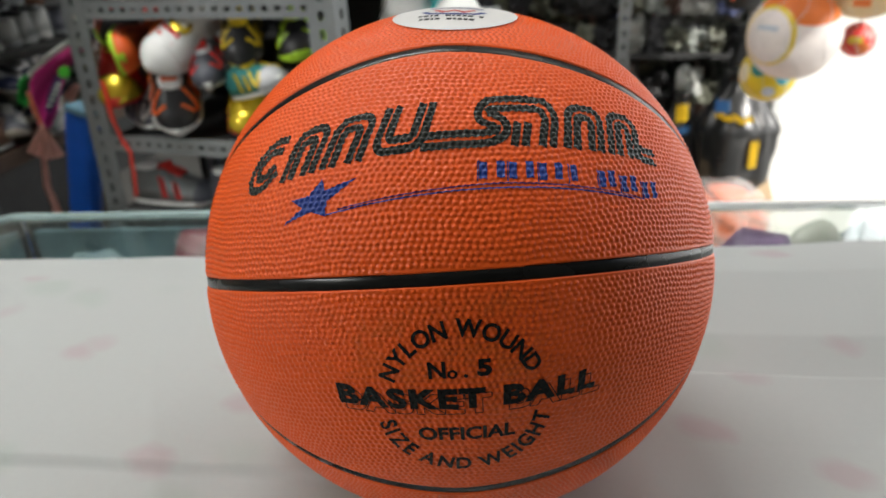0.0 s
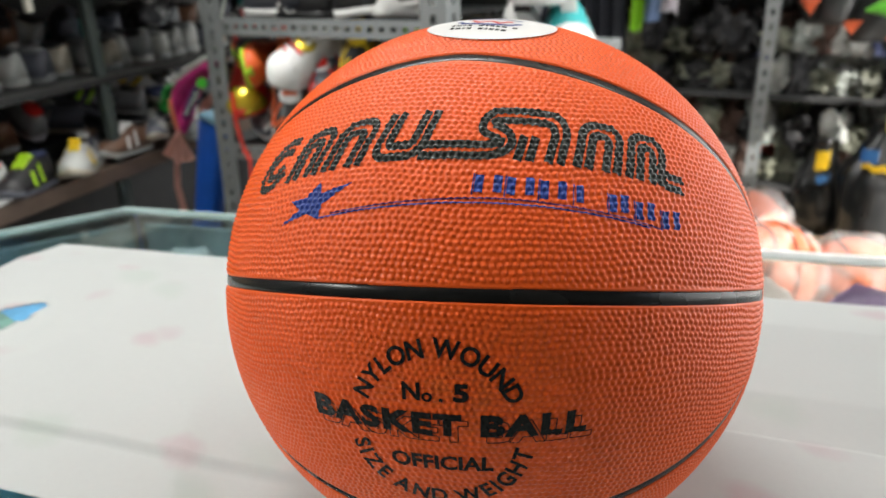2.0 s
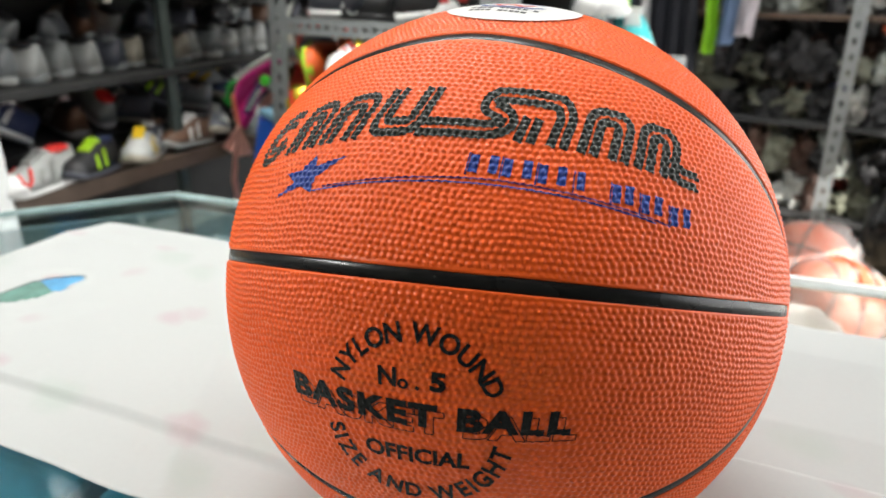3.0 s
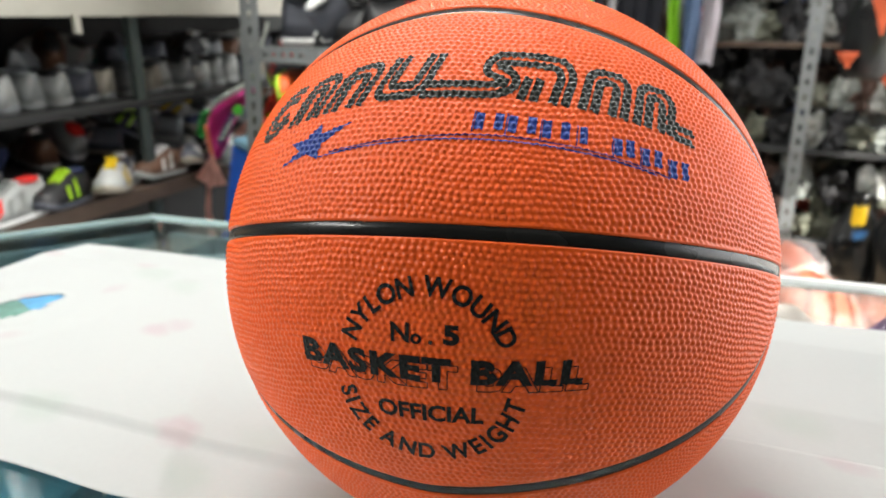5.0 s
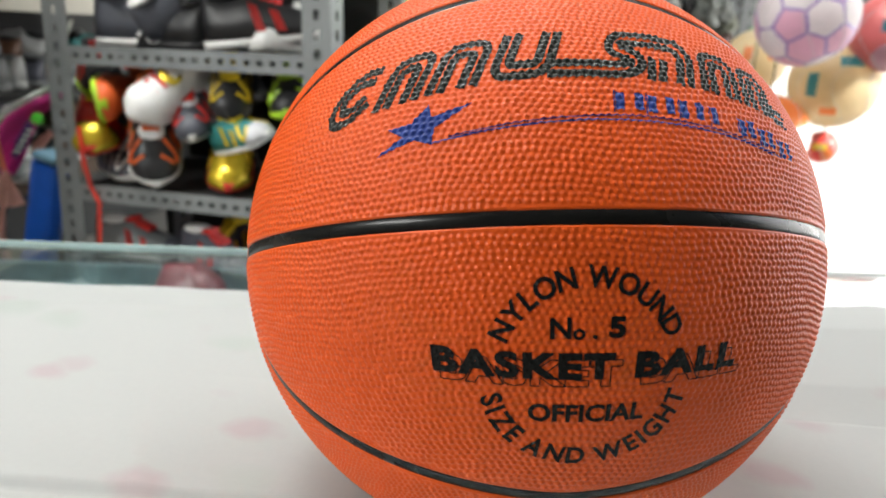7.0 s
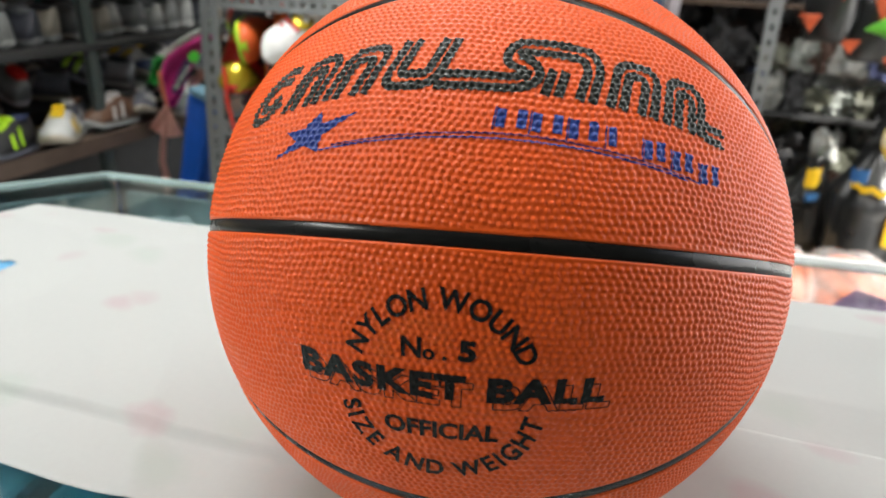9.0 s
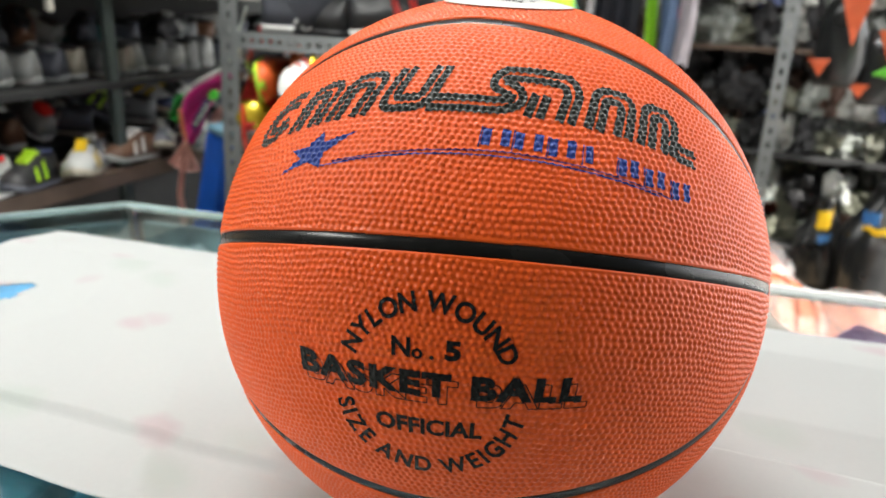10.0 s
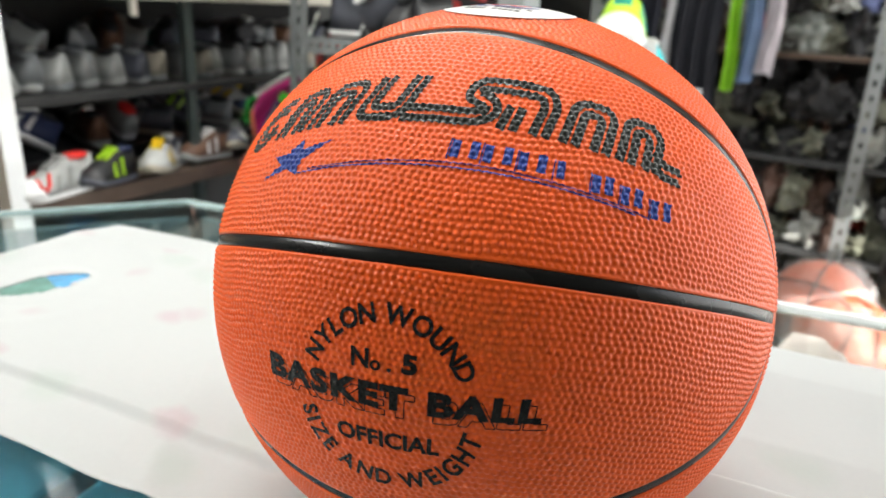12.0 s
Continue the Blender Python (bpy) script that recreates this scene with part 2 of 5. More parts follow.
K = len(OUT)
for i in range(K):
    a, b = OUT[(i + 1) % K], OUT[i]
    if i == 0:
        # right half takes the paler metal: reflected daylight put into its colour
        mid = b + E1 * 0.55
        edge_bar(a, mid, 0.990, 1.002, -0.002, 0.0045, "edge_trim", M["alu"], "aluminium edge strip with daylight's reflection in its pale colour")
        edge_bar(mid, b, 0.990, 1.002, -0.002, 0.0045, "edge_trim", M["edge"], "sea-green edge strip")
    else:
        edge_bar(a, b, 0.990, 1.002, -0.002, 0.0045, "edge_trim", M["edge"], "sea-green edge strip")
    edge_bar(a, b, 0.03, 0.985, -0.012, -0.006, "side_pane", M["glass"], "clear glass side").visible_shadow = False
    bm = bmesh.new()
    p = OUT[i]
    box(bm, (p.x - 0.005, p.y - 0.005, 0.0), (p.x + 0.005, p.y + 0.005, 0.80), 0.002)
    part("corner_post", bm, M["steel"], counter)
cx = sum(p.x for p in OUT) / K
cy = sum(p.y for p in OUT) / K
INNER = [Vector((cx, cy)) + (p - Vector((cx, cy))) * 0.965 for p in OUT]
part("base_panel", prism(INNER, 0.02, 0.05), M["white_panel"], counter)
MIDP = OUT[0] + E1 * 0.60
# added panels under the glass: their colours stand for its reflections
for a, b, mt, lab in ((OUT[1], MIDP, "white_panel", "added white panel for the glass's bright reflection"), (MIDP, OUT[0], "frost", "added grey-green panel for the glass's reflected haze"), (OUT[0], OUT[4], "frost", "added grey-green side panel for the glass's reflected haze")):
    edge_bar(a, b, 0.81, 0.968 if mt == "frost" else 0.90, -0.030, -0.022, "haze_panel", M[mt], lab)
part("shelf", prism(INNER, 0.80, 0.808), M["white_panel"], counter, "white shelf inside the counter")

# ---------------------------------------------------------------- the white paper
A, B, C, D = (Vector(p) for p in ((-0.502, 0.101), (0.80, 0.470), (0.84, 0.098), (-0.462, -0.172)))
HOLE_C, HOLE_A = Vector((-0.408, -0.014)), radians(80)


def paper_mat():
    m = material("white_paper", (0.355, 0.367, 0.363), 0.75, var=0.03, fine=320, broad=4, bump=0.12, depth=0.0002, spec=0.25)
    n, l = m.node_tree.nodes, m.node_tree.links
    b = n["Principled BSDF"]
    base = b.inputs["Base Color"].links[0].from_socket
    co = n["Texture Coordinate"]
    last = base
    for scale, colour, seed, thr in ((15.0, (0.34, 0.24, 0.255), 0.0, 0.12), (12.0, (0.295, 0.34, 0.305), 5.3, 0.12)):
        mp, vo, mr, mx, nz = (n.new("ShaderNodeMapping"), n.new("ShaderNodeTexVoronoi"), n.new("ShaderNodeMapRange"), n.new("ShaderNodeMix"), n.new("ShaderNodeTexNoise"))
        mp.inputs["Location"].default_value = (seed, seed * 0.7, 0)
        mp.inputs["Scale"].default_value = (1.0, 1.5, 0.0)
        l.new(co.outputs["Object"], mp.inputs["Vector"])
        nz.inputs["Scale"].default_value = 40
        l.new(co.outputs["Object"], nz.inputs["Vector"])
        ad = n.new("ShaderNodeVectorMath")
        ad.operation = "MULTIPLY_ADD"
        l.new(nz.outputs["Color"], ad.inputs[0])
        ad.inputs[1].default_value = (0.022, 0.022, 0)
        l.new(mp.outputs[0], ad.inputs[2])
        vo.inputs["Scale"].default_value = scale
        vo.inputs["Randomness"].default_value = 1.0
        l.new(ad.outputs[0], vo.inputs["Vector"])
        mr.inputs["From Min"].default_value, mr.inputs["From Max"].default_value = thr, thr + 0.16
        mr.inputs["To Min"].default_value, mr.inputs["To Max"].default_value = 0.46, 0.0
        l.new(vo.outputs["Distance"], mr.inputs["Value"])
        mx.data_type = "RGBA"
        mx.inputs[7].default_value = (*colour, 1)
        l.new(mr.outputs[0], mx.inputs[0])
        l.new(last, mx.inputs[6])
        last = mx.outputs[2]
    l.new(last, b.inputs["Base Color"])
    return m


def paper_sheet():
    nu, nv = 330, 200
    u, v = np.meshgrid(np.linspace(0, 1, nu), np.linspace(0, 1, nv), indexing="ij")
    P = [np.array((p.x, p.y)) for p in (A, B, C, D)]
    xy = (P[0] * ((1 - u) * (1 - v))[..., None] + P[1] * (u * (1 - v))[..., None] + P[2] * (u * v)[..., None] + P[3] * ((1 - u) * v)[..., None])
    edge = 0.0025 * (np.sin(u * 47) + 0.6 * np.sin(u * 91 + 1))
    xy[..., 1] += edge * np.where(v < 0.5, (0.5 - v) * 1.2, (v - 0.5) * 0.8)
    xy[..., 0] += 0.003 * np.sin(v * 9) * np.exp(-u * 20)
    x, y = xy[..., 0], xy[..., 1]
    z = 0.0012 + 0.0006 * (np.sin(x * 31 + 2 * np.sin(y * 17)) * np.sin(y * 37 + 1) + 1)
    # fold lines along the sheet: flat panels that tilt against one another
    vv = v + 0.006 * np.sin(x * 9 + 0.5) + 0.004 * np.sin(x * 23)
    one = np.interp(vv, (0, 0.19, 0.45, 0.560, 0.572, 0.75, 1), (0.0003, 0.0085, 0.0068, 0.0008, 0.0050, 0.0015, 0.0006))
    two = np.interp(vv, (0, 0.175, 0.50, 0.845, 0.862, 1), (0.0005, 0.0080, 0.0042, 0.0060, 0.0022, 0.0006))
    side = np.clip((x + 0.08) / 0.16, 0, 1)
    z += one * side + two * (1 - side)
    z += 0.0022 * np.exp(-np.abs(x * 0.77 + y * 0.64 + 0.155) / 0.012) * np.clip((0.05 - y) / 0.08, 0, 1) * (x < 0)
    z += 0.002 * np.exp(-v * 30) * (0.5 + 0.5 * np.sin(u * 23))
    z *= np.clip((np.hypot(x, y) - 0.030) / 0.065, 0.0, 1.0)
    z *= np.clip((np.hypot(x - HOLE_C.x, y - HOLE_C.y) - 0.035) / 0.05, 0.12, 1.0)       # lies flat round the tear
    z += TOP_Z + 0.0004
    idx = np.arange(nu * nv).reshape(nu, nv)
    f = np.stack([idx[:-1, :-1], idx[1:, :-1], idx[1:, 1:], idx[:-1, 1:]], -1).reshape(-1, 4)[:, ::-1]
    verts = np.stack([x, y, z], -1).reshape(-1, 3)
    # a torn slit shows the glass
    d = np.array((math.cos(HOLE_A), math.sin(HOLE_A)))
    rel = verts[:, :2] - np.array(HOLE_C)
    s, q = rel @ d, rel @ np.array((-d[1], d[0]))
    inside = (np.abs(q) < 0.015 * np.clip(1 - (s / 0.036) ** 2, 0, 1)) & (np.abs(s) < 0.036)
    f = f[~inside[f].any(1)]
    ob = grid_mesh("paper_sheet", verts, f, [paper_mat()])
    ob.modifiers.new("thickness", "SOLIDIFY").thickness = 0.0003
    return tagged(ob, "creased white wrapping paper spread over the glass counter", "paper")


paper_sheet()

leaf_card = thing("leaflet", pose(HOLE_C.x, HOLE_C.y, TOP_Z, 0, 0, math.degrees(HOLE_A)), "green and blue leaflet lying under the torn paper", "leaflet")
part("green_half", boxes(((-0.045, -0.02, 0.0001), (0.008, 0.02, 0.0004))), material("green_print", (0.09, 0.19, 0.16), 0.5, var=0.4, fine=200, broad=60), leaf_card)
part("blue_half", boxes(((0.0082, -0.02, 0.0001), (0.045, 0.02, 0.0004))), material("blue_print", (0.07, 0.24, 0.42), 0.5, var=0.3, fine=200, broad=60), leaf_card)

# ---------------------------------------------------------------- the basketball
R = 0.11
BX, BY, BZ = Vector((0.92245, 0.38605, -0.00692)), Vector((-0.35621, 0.84398, -0.40101)), Vector((-0.14897, 0.37238, 0.91605))
BALL = Matrix((BX, BY, BZ)).transposed().to_4x4()
BALL.translation = (0, 0, TOP_Z + R + 0.0006)
LOOP_LON, LOOP_L, LOOP_B, LOOP_P = -6.0, 80.0, 45.0, 1.6        # the curved seam: middle, half length and half height in degrees, fullness
MM = R * math.pi / 180                              # metres in a degree
ROW, COL = 0.00195, 0.00224                         # spacing of the pebbles


def seam_distance(lon, lat):
    """Metres to the straight seam and to the curved seam."""
    u = (lon - LOOP_LON + 180) % 360 - 180
    u = np.where(np.abs(u) > 90, 180 - np.abs(u), np.abs(u))
    f = (u / LOOP_L) ** LOOP_P + (lat / LOOP_B) ** 2 - 1
    gx = LOOP_P * u ** (LOOP_P - 1) / LOOP_L ** LOOP_P / np.maximum(np.cos(np.radians(lat)), 0.2)
    gy = 2 * np.abs(lat) / LOOP_B ** 2
    return np.abs(lat) * MM, np.abs(f) / np.maximum(np.hypot(gx, gy), 1e-4) * MM


def relief(d):
    """Height of the ball's skin over its radius, for unit vectors in the ball's own axes."""
    lon = np.degrees(np.arctan2(d[:, 0], -d[:, 1]))
    lat = np.degrees(np.arcsin(np.clip(d[:, 2], -1, 1)))
    true_lon, true_lat = lon, lat
    lat = lat + 0.5 * np.sin(lon / 8.5 + 0.7) + 0.14 * np.sin(lon / 2.9 + lat / 5) + 0.14 * np.sin(lat / 2.1 + lon / 11)
    lon = lon + 0.6 * np.sin(lat / 5.3) + 0.14 * np.sin(lon / 3.7 + lat / 2.6)
    best = np.full(len(d), 1.0)
    row0 = np.round(np.radians(lat) * R / ROW)
    for k in (-1, 0, 1):
        row = row0 + k
        la = row * ROW / R
        count = np.maximum(6, np.round(2 * math.pi * np.cos(la) * R / COL))
        shift = (row % 2) * 0.5 + 0.10 * np.sin(row * 1.7)
        cell = np.round(np.radians(lon) / (2 * math.pi) * count - shift)
        jx = 0.10 * np.sin(cell * 12.9898 + row * 78.233)
        jy = 0.10 * np.sin(cell * 39.346 + row * 11.135)
        lo = (cell + shift + jx) * 2 * math.pi / count
        dx = (np.radians(lon) - lo) * np.cos(la) * R
        dx = (dx + math.pi * R) % (2 * math.pi * R) - math.pi * R
        dy = np.radians(lat) * R - (la * R + jy * ROW)
        best = np.minimum(best, np.hypot(dx, dy) / 0.00118)
    lon, lat = true_lon, true_lat
    h = 0.00064 * (0.5 + 0.5 * np.cos(math.pi * np.clip(best, 0, 1)))
    soft = np.clip(1.02 - 0.08 * np.exp(-((lon - 3.5) / 25) ** 4 - ((lat + 24) / 14) ** 4) - 0.10 * np.exp(-((lon - 2) / 26) ** 2 - ((lat + 33) / 8) ** 2), 0, 1)
    h *= soft
    e, c = seam_distance(lon, lat)
    for dist, half in ((e, 0.0021), (c, 0.0025)):
        h *= np.clip((dist - half - 0.0006) / 0.0008, 0, 1)
        h += 0.00028 * np.exp(-((dist - half - 0.0005) / 0.0004) ** 2)
        h = np.where(dist < half, -0.0009, h)
    return h


def skin_patch():
    """Fine skin on the side that faces the shop visitor: an equal-area grid round an axis in the ball's axes."""
    axis = (BALL.to_3x3().transposed() @ Vector((0.28, -0.86, 0.40))).normalized()
    ax = np.array(axis)
    u = np.cross(ax, (0, 0, 1.0))
    u /= np.linalg.norm(u)
    v = np.cross(u, ax)
    lim = 2 * math.sin(radians(84) / 2)
    step = 0.00041 / R
    k = np.arange(-lim, lim + step, step)
    n = len(k)
    a, b = np.meshgrid(k, k, indexing="ij")
    a, b = a.ravel(), b.ravel()
    r = np.hypot(a, b)
    ok = r < lim
    th = 2 * np.arcsin(np.minimum(r, lim) / 2)
    s = np.where(r > 1e-9, np.sin(th) / np.maximum(r, 1e-9), 1)
    d = np.cos(th)[:, None] * ax + (s * a)[:, None] * u + (s * b)[:, None] * v
    idx = np.arange(n * n).reshape(n, n)
    f = np.stack([idx[:-1, :-1], idx[1:, :-1], idx[1:, 1:], idx[:-1, 1:]], -1).reshape(-1, 4)
    f = f[ok[f].all(1)]
    used = np.zeros(n * n, bool)
    used[f.ravel()] = True
    remap = np.cumsum(used) - 1
    d = d[used]
    d /= np.linalg.norm(d, axis=1)[:, None]
    verts = d * (R + relief(d))[:, None]
    return verts, remap[f], axis


ball = thing("basketball", BALL, "orange pebbled rubber basketball with black seams on white paper", "basketball")
verts, faces, axis = skin_patch()
grid_mesh("pebbled_skin", verts, faces, [M["rubber"]], ball)


def back_skin():
    """The far side, plain, one hair lower."""
    q = Vector((0, 0, 1)).rotation_difference(axis).to_matrix()
    bm = bmesh.new()
    rings = []
    for i in range(25):
        th = radians(82 + (180 - 82) * i / 24)
        rings.append([bm.verts.new(q @ Vector((math.sin(th) * math.cos(p), math.sin(th) * math.sin(p), math.cos(th))) * (R - 0.0002)) for p in (math.tau * j / 72 for j in range(72))])
    for a, b in zip(rings, rings[1:]):
        for j in range(72):
            bm.faces.new((a[j], b[j], b[(j + 1) % 72], a[(j + 1) % 72]))
    return bm


part("back_skin", back_skin(), M["rubber"], ball, smooth=True)


def unit(lon, lat):
    lon, lat = np.radians(lon), np.radians(lat)
    return np.stack([np.sin(lon) * np.cos(lat), -np.cos(lon) * np.cos(lat), np.sin(lat)], -1)


def band(lon, lat, half, name):
    """A seam: a smooth black rubber band let into the skin along a closed line."""
    p = unit(lon, lat)
    tang = np.roll(p, -1, 0) - np.roll(p, 1, 0)
    side = np.cross(p, tang)
    side /= np.linalg.norm(side, axis=1)[:, None]
    prof = ((-1.12, -0.0012), (-1.0, -0.00035), (-0.8, -0.0001), (0.0, 0.00002), (0.8, -0.0001), (1.0, -0.00035), (1.12, -0.0012))
    rows = []
    for s, h in prof:
        q = p + side * (s * half / R)
        q /= np.linalg.norm(q, axis=1)[:, None]
        rows.append(q * (R + h))
    n, k = len(p), len(prof)
    idx = np.arange(k * n).reshape(k, n)
    f = np.stack([idx[:-1], np.roll(idx[:-1], -1, 1), np.roll(idx[1:], -1, 1), idx[1:]], -1).reshape(-1, 4)
    return grid_mesh(name, np.concatenate(rows), f, [M["seam"]], ball, "smooth black rubber seam")


s = np.linspace(0, 360, 480, endpoint=False)
band(s, np.zeros_like(s), 0.0021, "seam")
for turn in (0, 180):
    a = np.radians(s)
    ca = np.cos(a)
    band(LOOP_LON + turn + LOOP_L * np.sign(ca) * np.abs(ca) ** (2 / LOOP_P), LOOP_B * np.sin(a), 0.0025, "seam")


# ---- print on the ball
def flat(bm, longest):
    """Cuts a flat mesh until no edge is longer than that."""
    for _ in range(9):
        es = [e for e in bm.edges if e.calc_length() > longest]
        if not es:
            break
        bmesh.ops.subdivide_edges(bm, edges=es, cuts=1)
        bmesh.ops.triangulate(bm, faces=[f for f in bm.faces if len(f.verts) > 3])
    return bm


def drape(bm, place, name, mat, lift=0.00015, longest=0.20, flush=None):
    """Lays a flat mesh, in degrees, on the ball. place(x, y): arrays of lon, lat."""
    flat(bm, longest)
    co = np.array([v.co[:2] for v in bm.verts])
    lon, lat = place(co[:, 0], co[:, 1])
    d = unit(lon, lat)
    p = d * (R + (relief(d) + lift if flush is None else np.maximum(relief(d) + 0.0001, flush)))[:, None]
    for v, q in zip(bm.verts, p):
        v.co = q
    bmesh.ops.recalc_face_normals(bm, faces=bm.faces)
    for f in bm.faces:
        if f.normal.dot(f.calc_center_median()) < 0:
            f.normal_flip()
    return part(name, bm, mat, ball, smooth=True)


def letters(text, height, width=None, bold=0.0, spacing=1.0, outline=False):
    """A flat mesh of words in the built-in font: capitals of that height, from x = 0."""
    cu = bpy.data.curves.new("words", "FONT")
    cu.body, cu.size, cu.offset, cu.space_character, cu.resolution_u = text, 1.0, bold, spacing, 6
    ob = bpy.data.objects.new("words", cu)
    scene.collection.objects.link(ob)
    dg = bpy.context.evaluated_depsgraph_get()
    me = bpy.data.meshes.new_from_object(ob.evaluated_get(dg))
    bpy.data.objects.remove(ob)
    bm = bmesh.new()
    bm.from_mesh(me)
    bpy.data.meshes.remove(me)
    xs = [v.co.x for v in bm.verts]
    x0, x1 = min(xs), max(xs)
    cap = 0.70 + 2 * bold
    ky = height / cap
    kx = width / (x1 - x0) if width else ky
    for v in bm.verts:
        v.co = ((v.co.x - x0) * kx, (v.co.y + bold) * ky, 0)
    return bm


def straight(lon0, lat0, bow=0.0, width=1.0, mid=0.0):
    """x runs along the parallel, y up; bow: how far the ends rise."""
    def place(x, y):
        la = lat0 + y + bow * ((x - width / 2) / (width / 2)) ** 2
        return lon0 + x / math.cos(radians(lat0)), la
    return place


CEN_LON, CEN_LAT = -4.6, -21.6


def polar(px, py):
    lat = CEN_LAT + py
    return CEN_LON + px / np.cos(np.radians(lat)), lat


def arc_words(text, start, stop, radius, height, below=False):
    """Each letter of a line on a ring round the label's middle."""
    made, run = [], 0.0
    for ch in text:                                   # letters by their own widths, gaps to fill the arc
        bm = letters(ch, height, bold=0.03) if ch != " " else None
        w = max(v.co.x for v in bm.verts) if bm else height * (0.12 if below else 0.30)
        made.append((bm, w, run))
        run += w + height * 0.22
    run -= height * 0.22
    for bm, w, x0 in made:
        if bm is None:
            continue
        a = radians(start + (stop - start) * (x0 + w / 2) / run)
        for v in bm.verts:
            x, y = (v.co.x - w / 2) * 0.93, v.co.y
            if below:
                r = radius - y
                px, py = r * math.sin(a) + x * math.cos(a), -r * math.cos(a) + x * math.sin(a)
            else:
                r = radius + y
                px, py = r * math.sin(a) + x * math.cos(a), r * math.cos(a) - x * math.sin(a)
            v.co = (px, py, 0)
        drape(bm, polar, "letter", M["ink"], flush=0.00040, longest=0.3)


arc_words("NYLON WOUND", -67, 65, 12.0, 3.15)
arc_words("SIZE AND WEIGHT", -77, 78, 15.2, 3.15, below=True)
drape(letters("N", 3.1, 2.9, bold=0.03), straight(-10.2, -16.6), "letter", M["ink"], flush=0.00040, longest=0.3)
drape(letters("o", 2.3, 1.7, bold=0.03), straight(-7.0, -16.7), "letter", M["ink"], flush=0.00040, longest=0.3)
drape(letters(".", 2.6, 0.7, bold=0.035), straight(-4.2, -16.6), "letter", M["ink"], flush=0.00040, longest=0.3)
drape(letters("5", 3.1, 2.4, bold=0.05), straight(-1.9, -16.5), "letter", M["ink"], flush=0.00040, longest=0.3)
drape(letters("OFFICIAL", 2.9, 16.2, bold=0.035), straight(-13.6, -29.2, 0.35, 16.2), "word", M["ink"], flush=0.00040, longest=0.3)
for word, lon, width, in (("BASKET", -27.7, 25.4), ("BALL", 2.5, 16.4)):
    cosl = math.cos(radians(-20.5))

    def on_curve(x, y, lon=lon):
        lo = lon + x / cosl
        return lo, -22.5 + y + 1.55 * ((lo + 4) / 23.7) ** 2

    drape(letters(word, 4.0, width, bold=0.052, spacing=1.16), on_curve, "word", M["ink"], flush=0.00042, longest=0.3)
    # the drop shadow's thin outline
    bm = letters(word, 4.0, width, bold=0.052, spacing=1.16)
    bmesh.ops.dissolve_limit(bm, angle_limit=0.01, verts=bm.verts, edges=bm.edges)
    rim = [e for e in bm.edges if e.is_boundary]
    out = bmesh.new()
    for e in rim:
        p, q = e.verts[0].co, e.verts[1].co
        d = (q - p)
        if d.length < 1e-6:
            continue
        w = Vector((-d.y, d.x, 0)).normalized() * 0.09
        off = Vector((1.0, -1.05, 0))
        vs = [out.verts.new(c + off) for c in (p + w, p - w, q - w, q + w)]
        out.faces.new(vs)
    bm.free()
    drape(out, on_curve, "shadow_outline", M["ink"], flush=0.00039, longest=0.35)


# the maker's mark: plain slanted double bands in its colours, no lettering
def mark_place(x, y):
    return x, 21.4 - 0.0027 * (x + 2) ** 2 + y


def ribbon(points, w, closed=False):
    """A flat band along a line."""
    bm = bmesh.new()
    pts = [Vector((*p, 0)) for p in points]
    n = len(pts)
    pairs = []
    for i, p in enumerate(pts):
        a = pts[(i - 1) % n] if closed or i else p
        b = pts[(i + 1) % n] if closed or i < n - 1 else p
        d1, d2 = (p - a), (b - p)
        d = ((d1.normalized() if d1.length else d2.normalized()) + (d2.normalized() if d2.length else d1.normalized()))
        d = d.normalized() if d.length > 1e-6 else Vector((1, 0, 0))
        nn = Vector((-d.y, d.x, 0))
        ref = d2.normalized() if d2.length else d1.normalized()
        k = 1 / max(0.6, abs(d.dot(ref)))
        pairs.append((bm.verts.new(p + nn * w / 2 * k), bm.verts.new(p - nn * w / 2 * k)))
    for i in range(n if closed else n - 1):
        a, b = pairs[i], pairs[(i + 1) % n]
        bm.faces.new((a[0], a[1], b[1], b[0]))
    return bm


SL = 0.32                                            # slant of the mark


def sl(x, y):
    return (x + SL * y, y)


def arch(x0, x1, y0, y1, r, turn=0):
    """A slanted arch, open below (turn 0) or above (turn 1)."""
    pts = [(x0, y0)]
    for k in range(9):
        a = math.pi - math.pi / 2 * k / 8
        pts.append((x0 + r + r * math.cos(a), y1 - r + r * math.sin(a)))
    for k in range(9):
        a = math.pi / 2 - math.pi / 2 * k / 8
        pts.append((x1 - r + r * math.cos(a), y1 - r + r * math.sin(a)))
    pts.append((x1, y0))
    if turn:
        pts = [(x, y0 + y1 - y) for x, y in pts]
    return [sl(*p) for p in pts]


def mark_arch(x0, x1, y0, y1, turn):
    w = 1.55
    drape(ribbon(arch(x0 + w / 2, x1 - w / 2, y0, y1 - w / 2, 2.4, turn) if not turn else arch(x0 + w / 2, x1 - w / 2, y0 + w / 2, y1, 2.4, turn), w), mark_place, "mark_band", M["ink_grey"])
    g = 2.0
    a = arch(x0 + w / 2 + g, x1 - w / 2 - g, y0, y1 - w / 2 - g, 1.1, turn) if not turn else arch(x0 + w / 2 + g, x1 - w / 2 - g, y0 + w / 2 + g, y1, 1.1, turn)
    drape(ribbon(a, w), mark_place, "mark_band", M["ink_grey"])


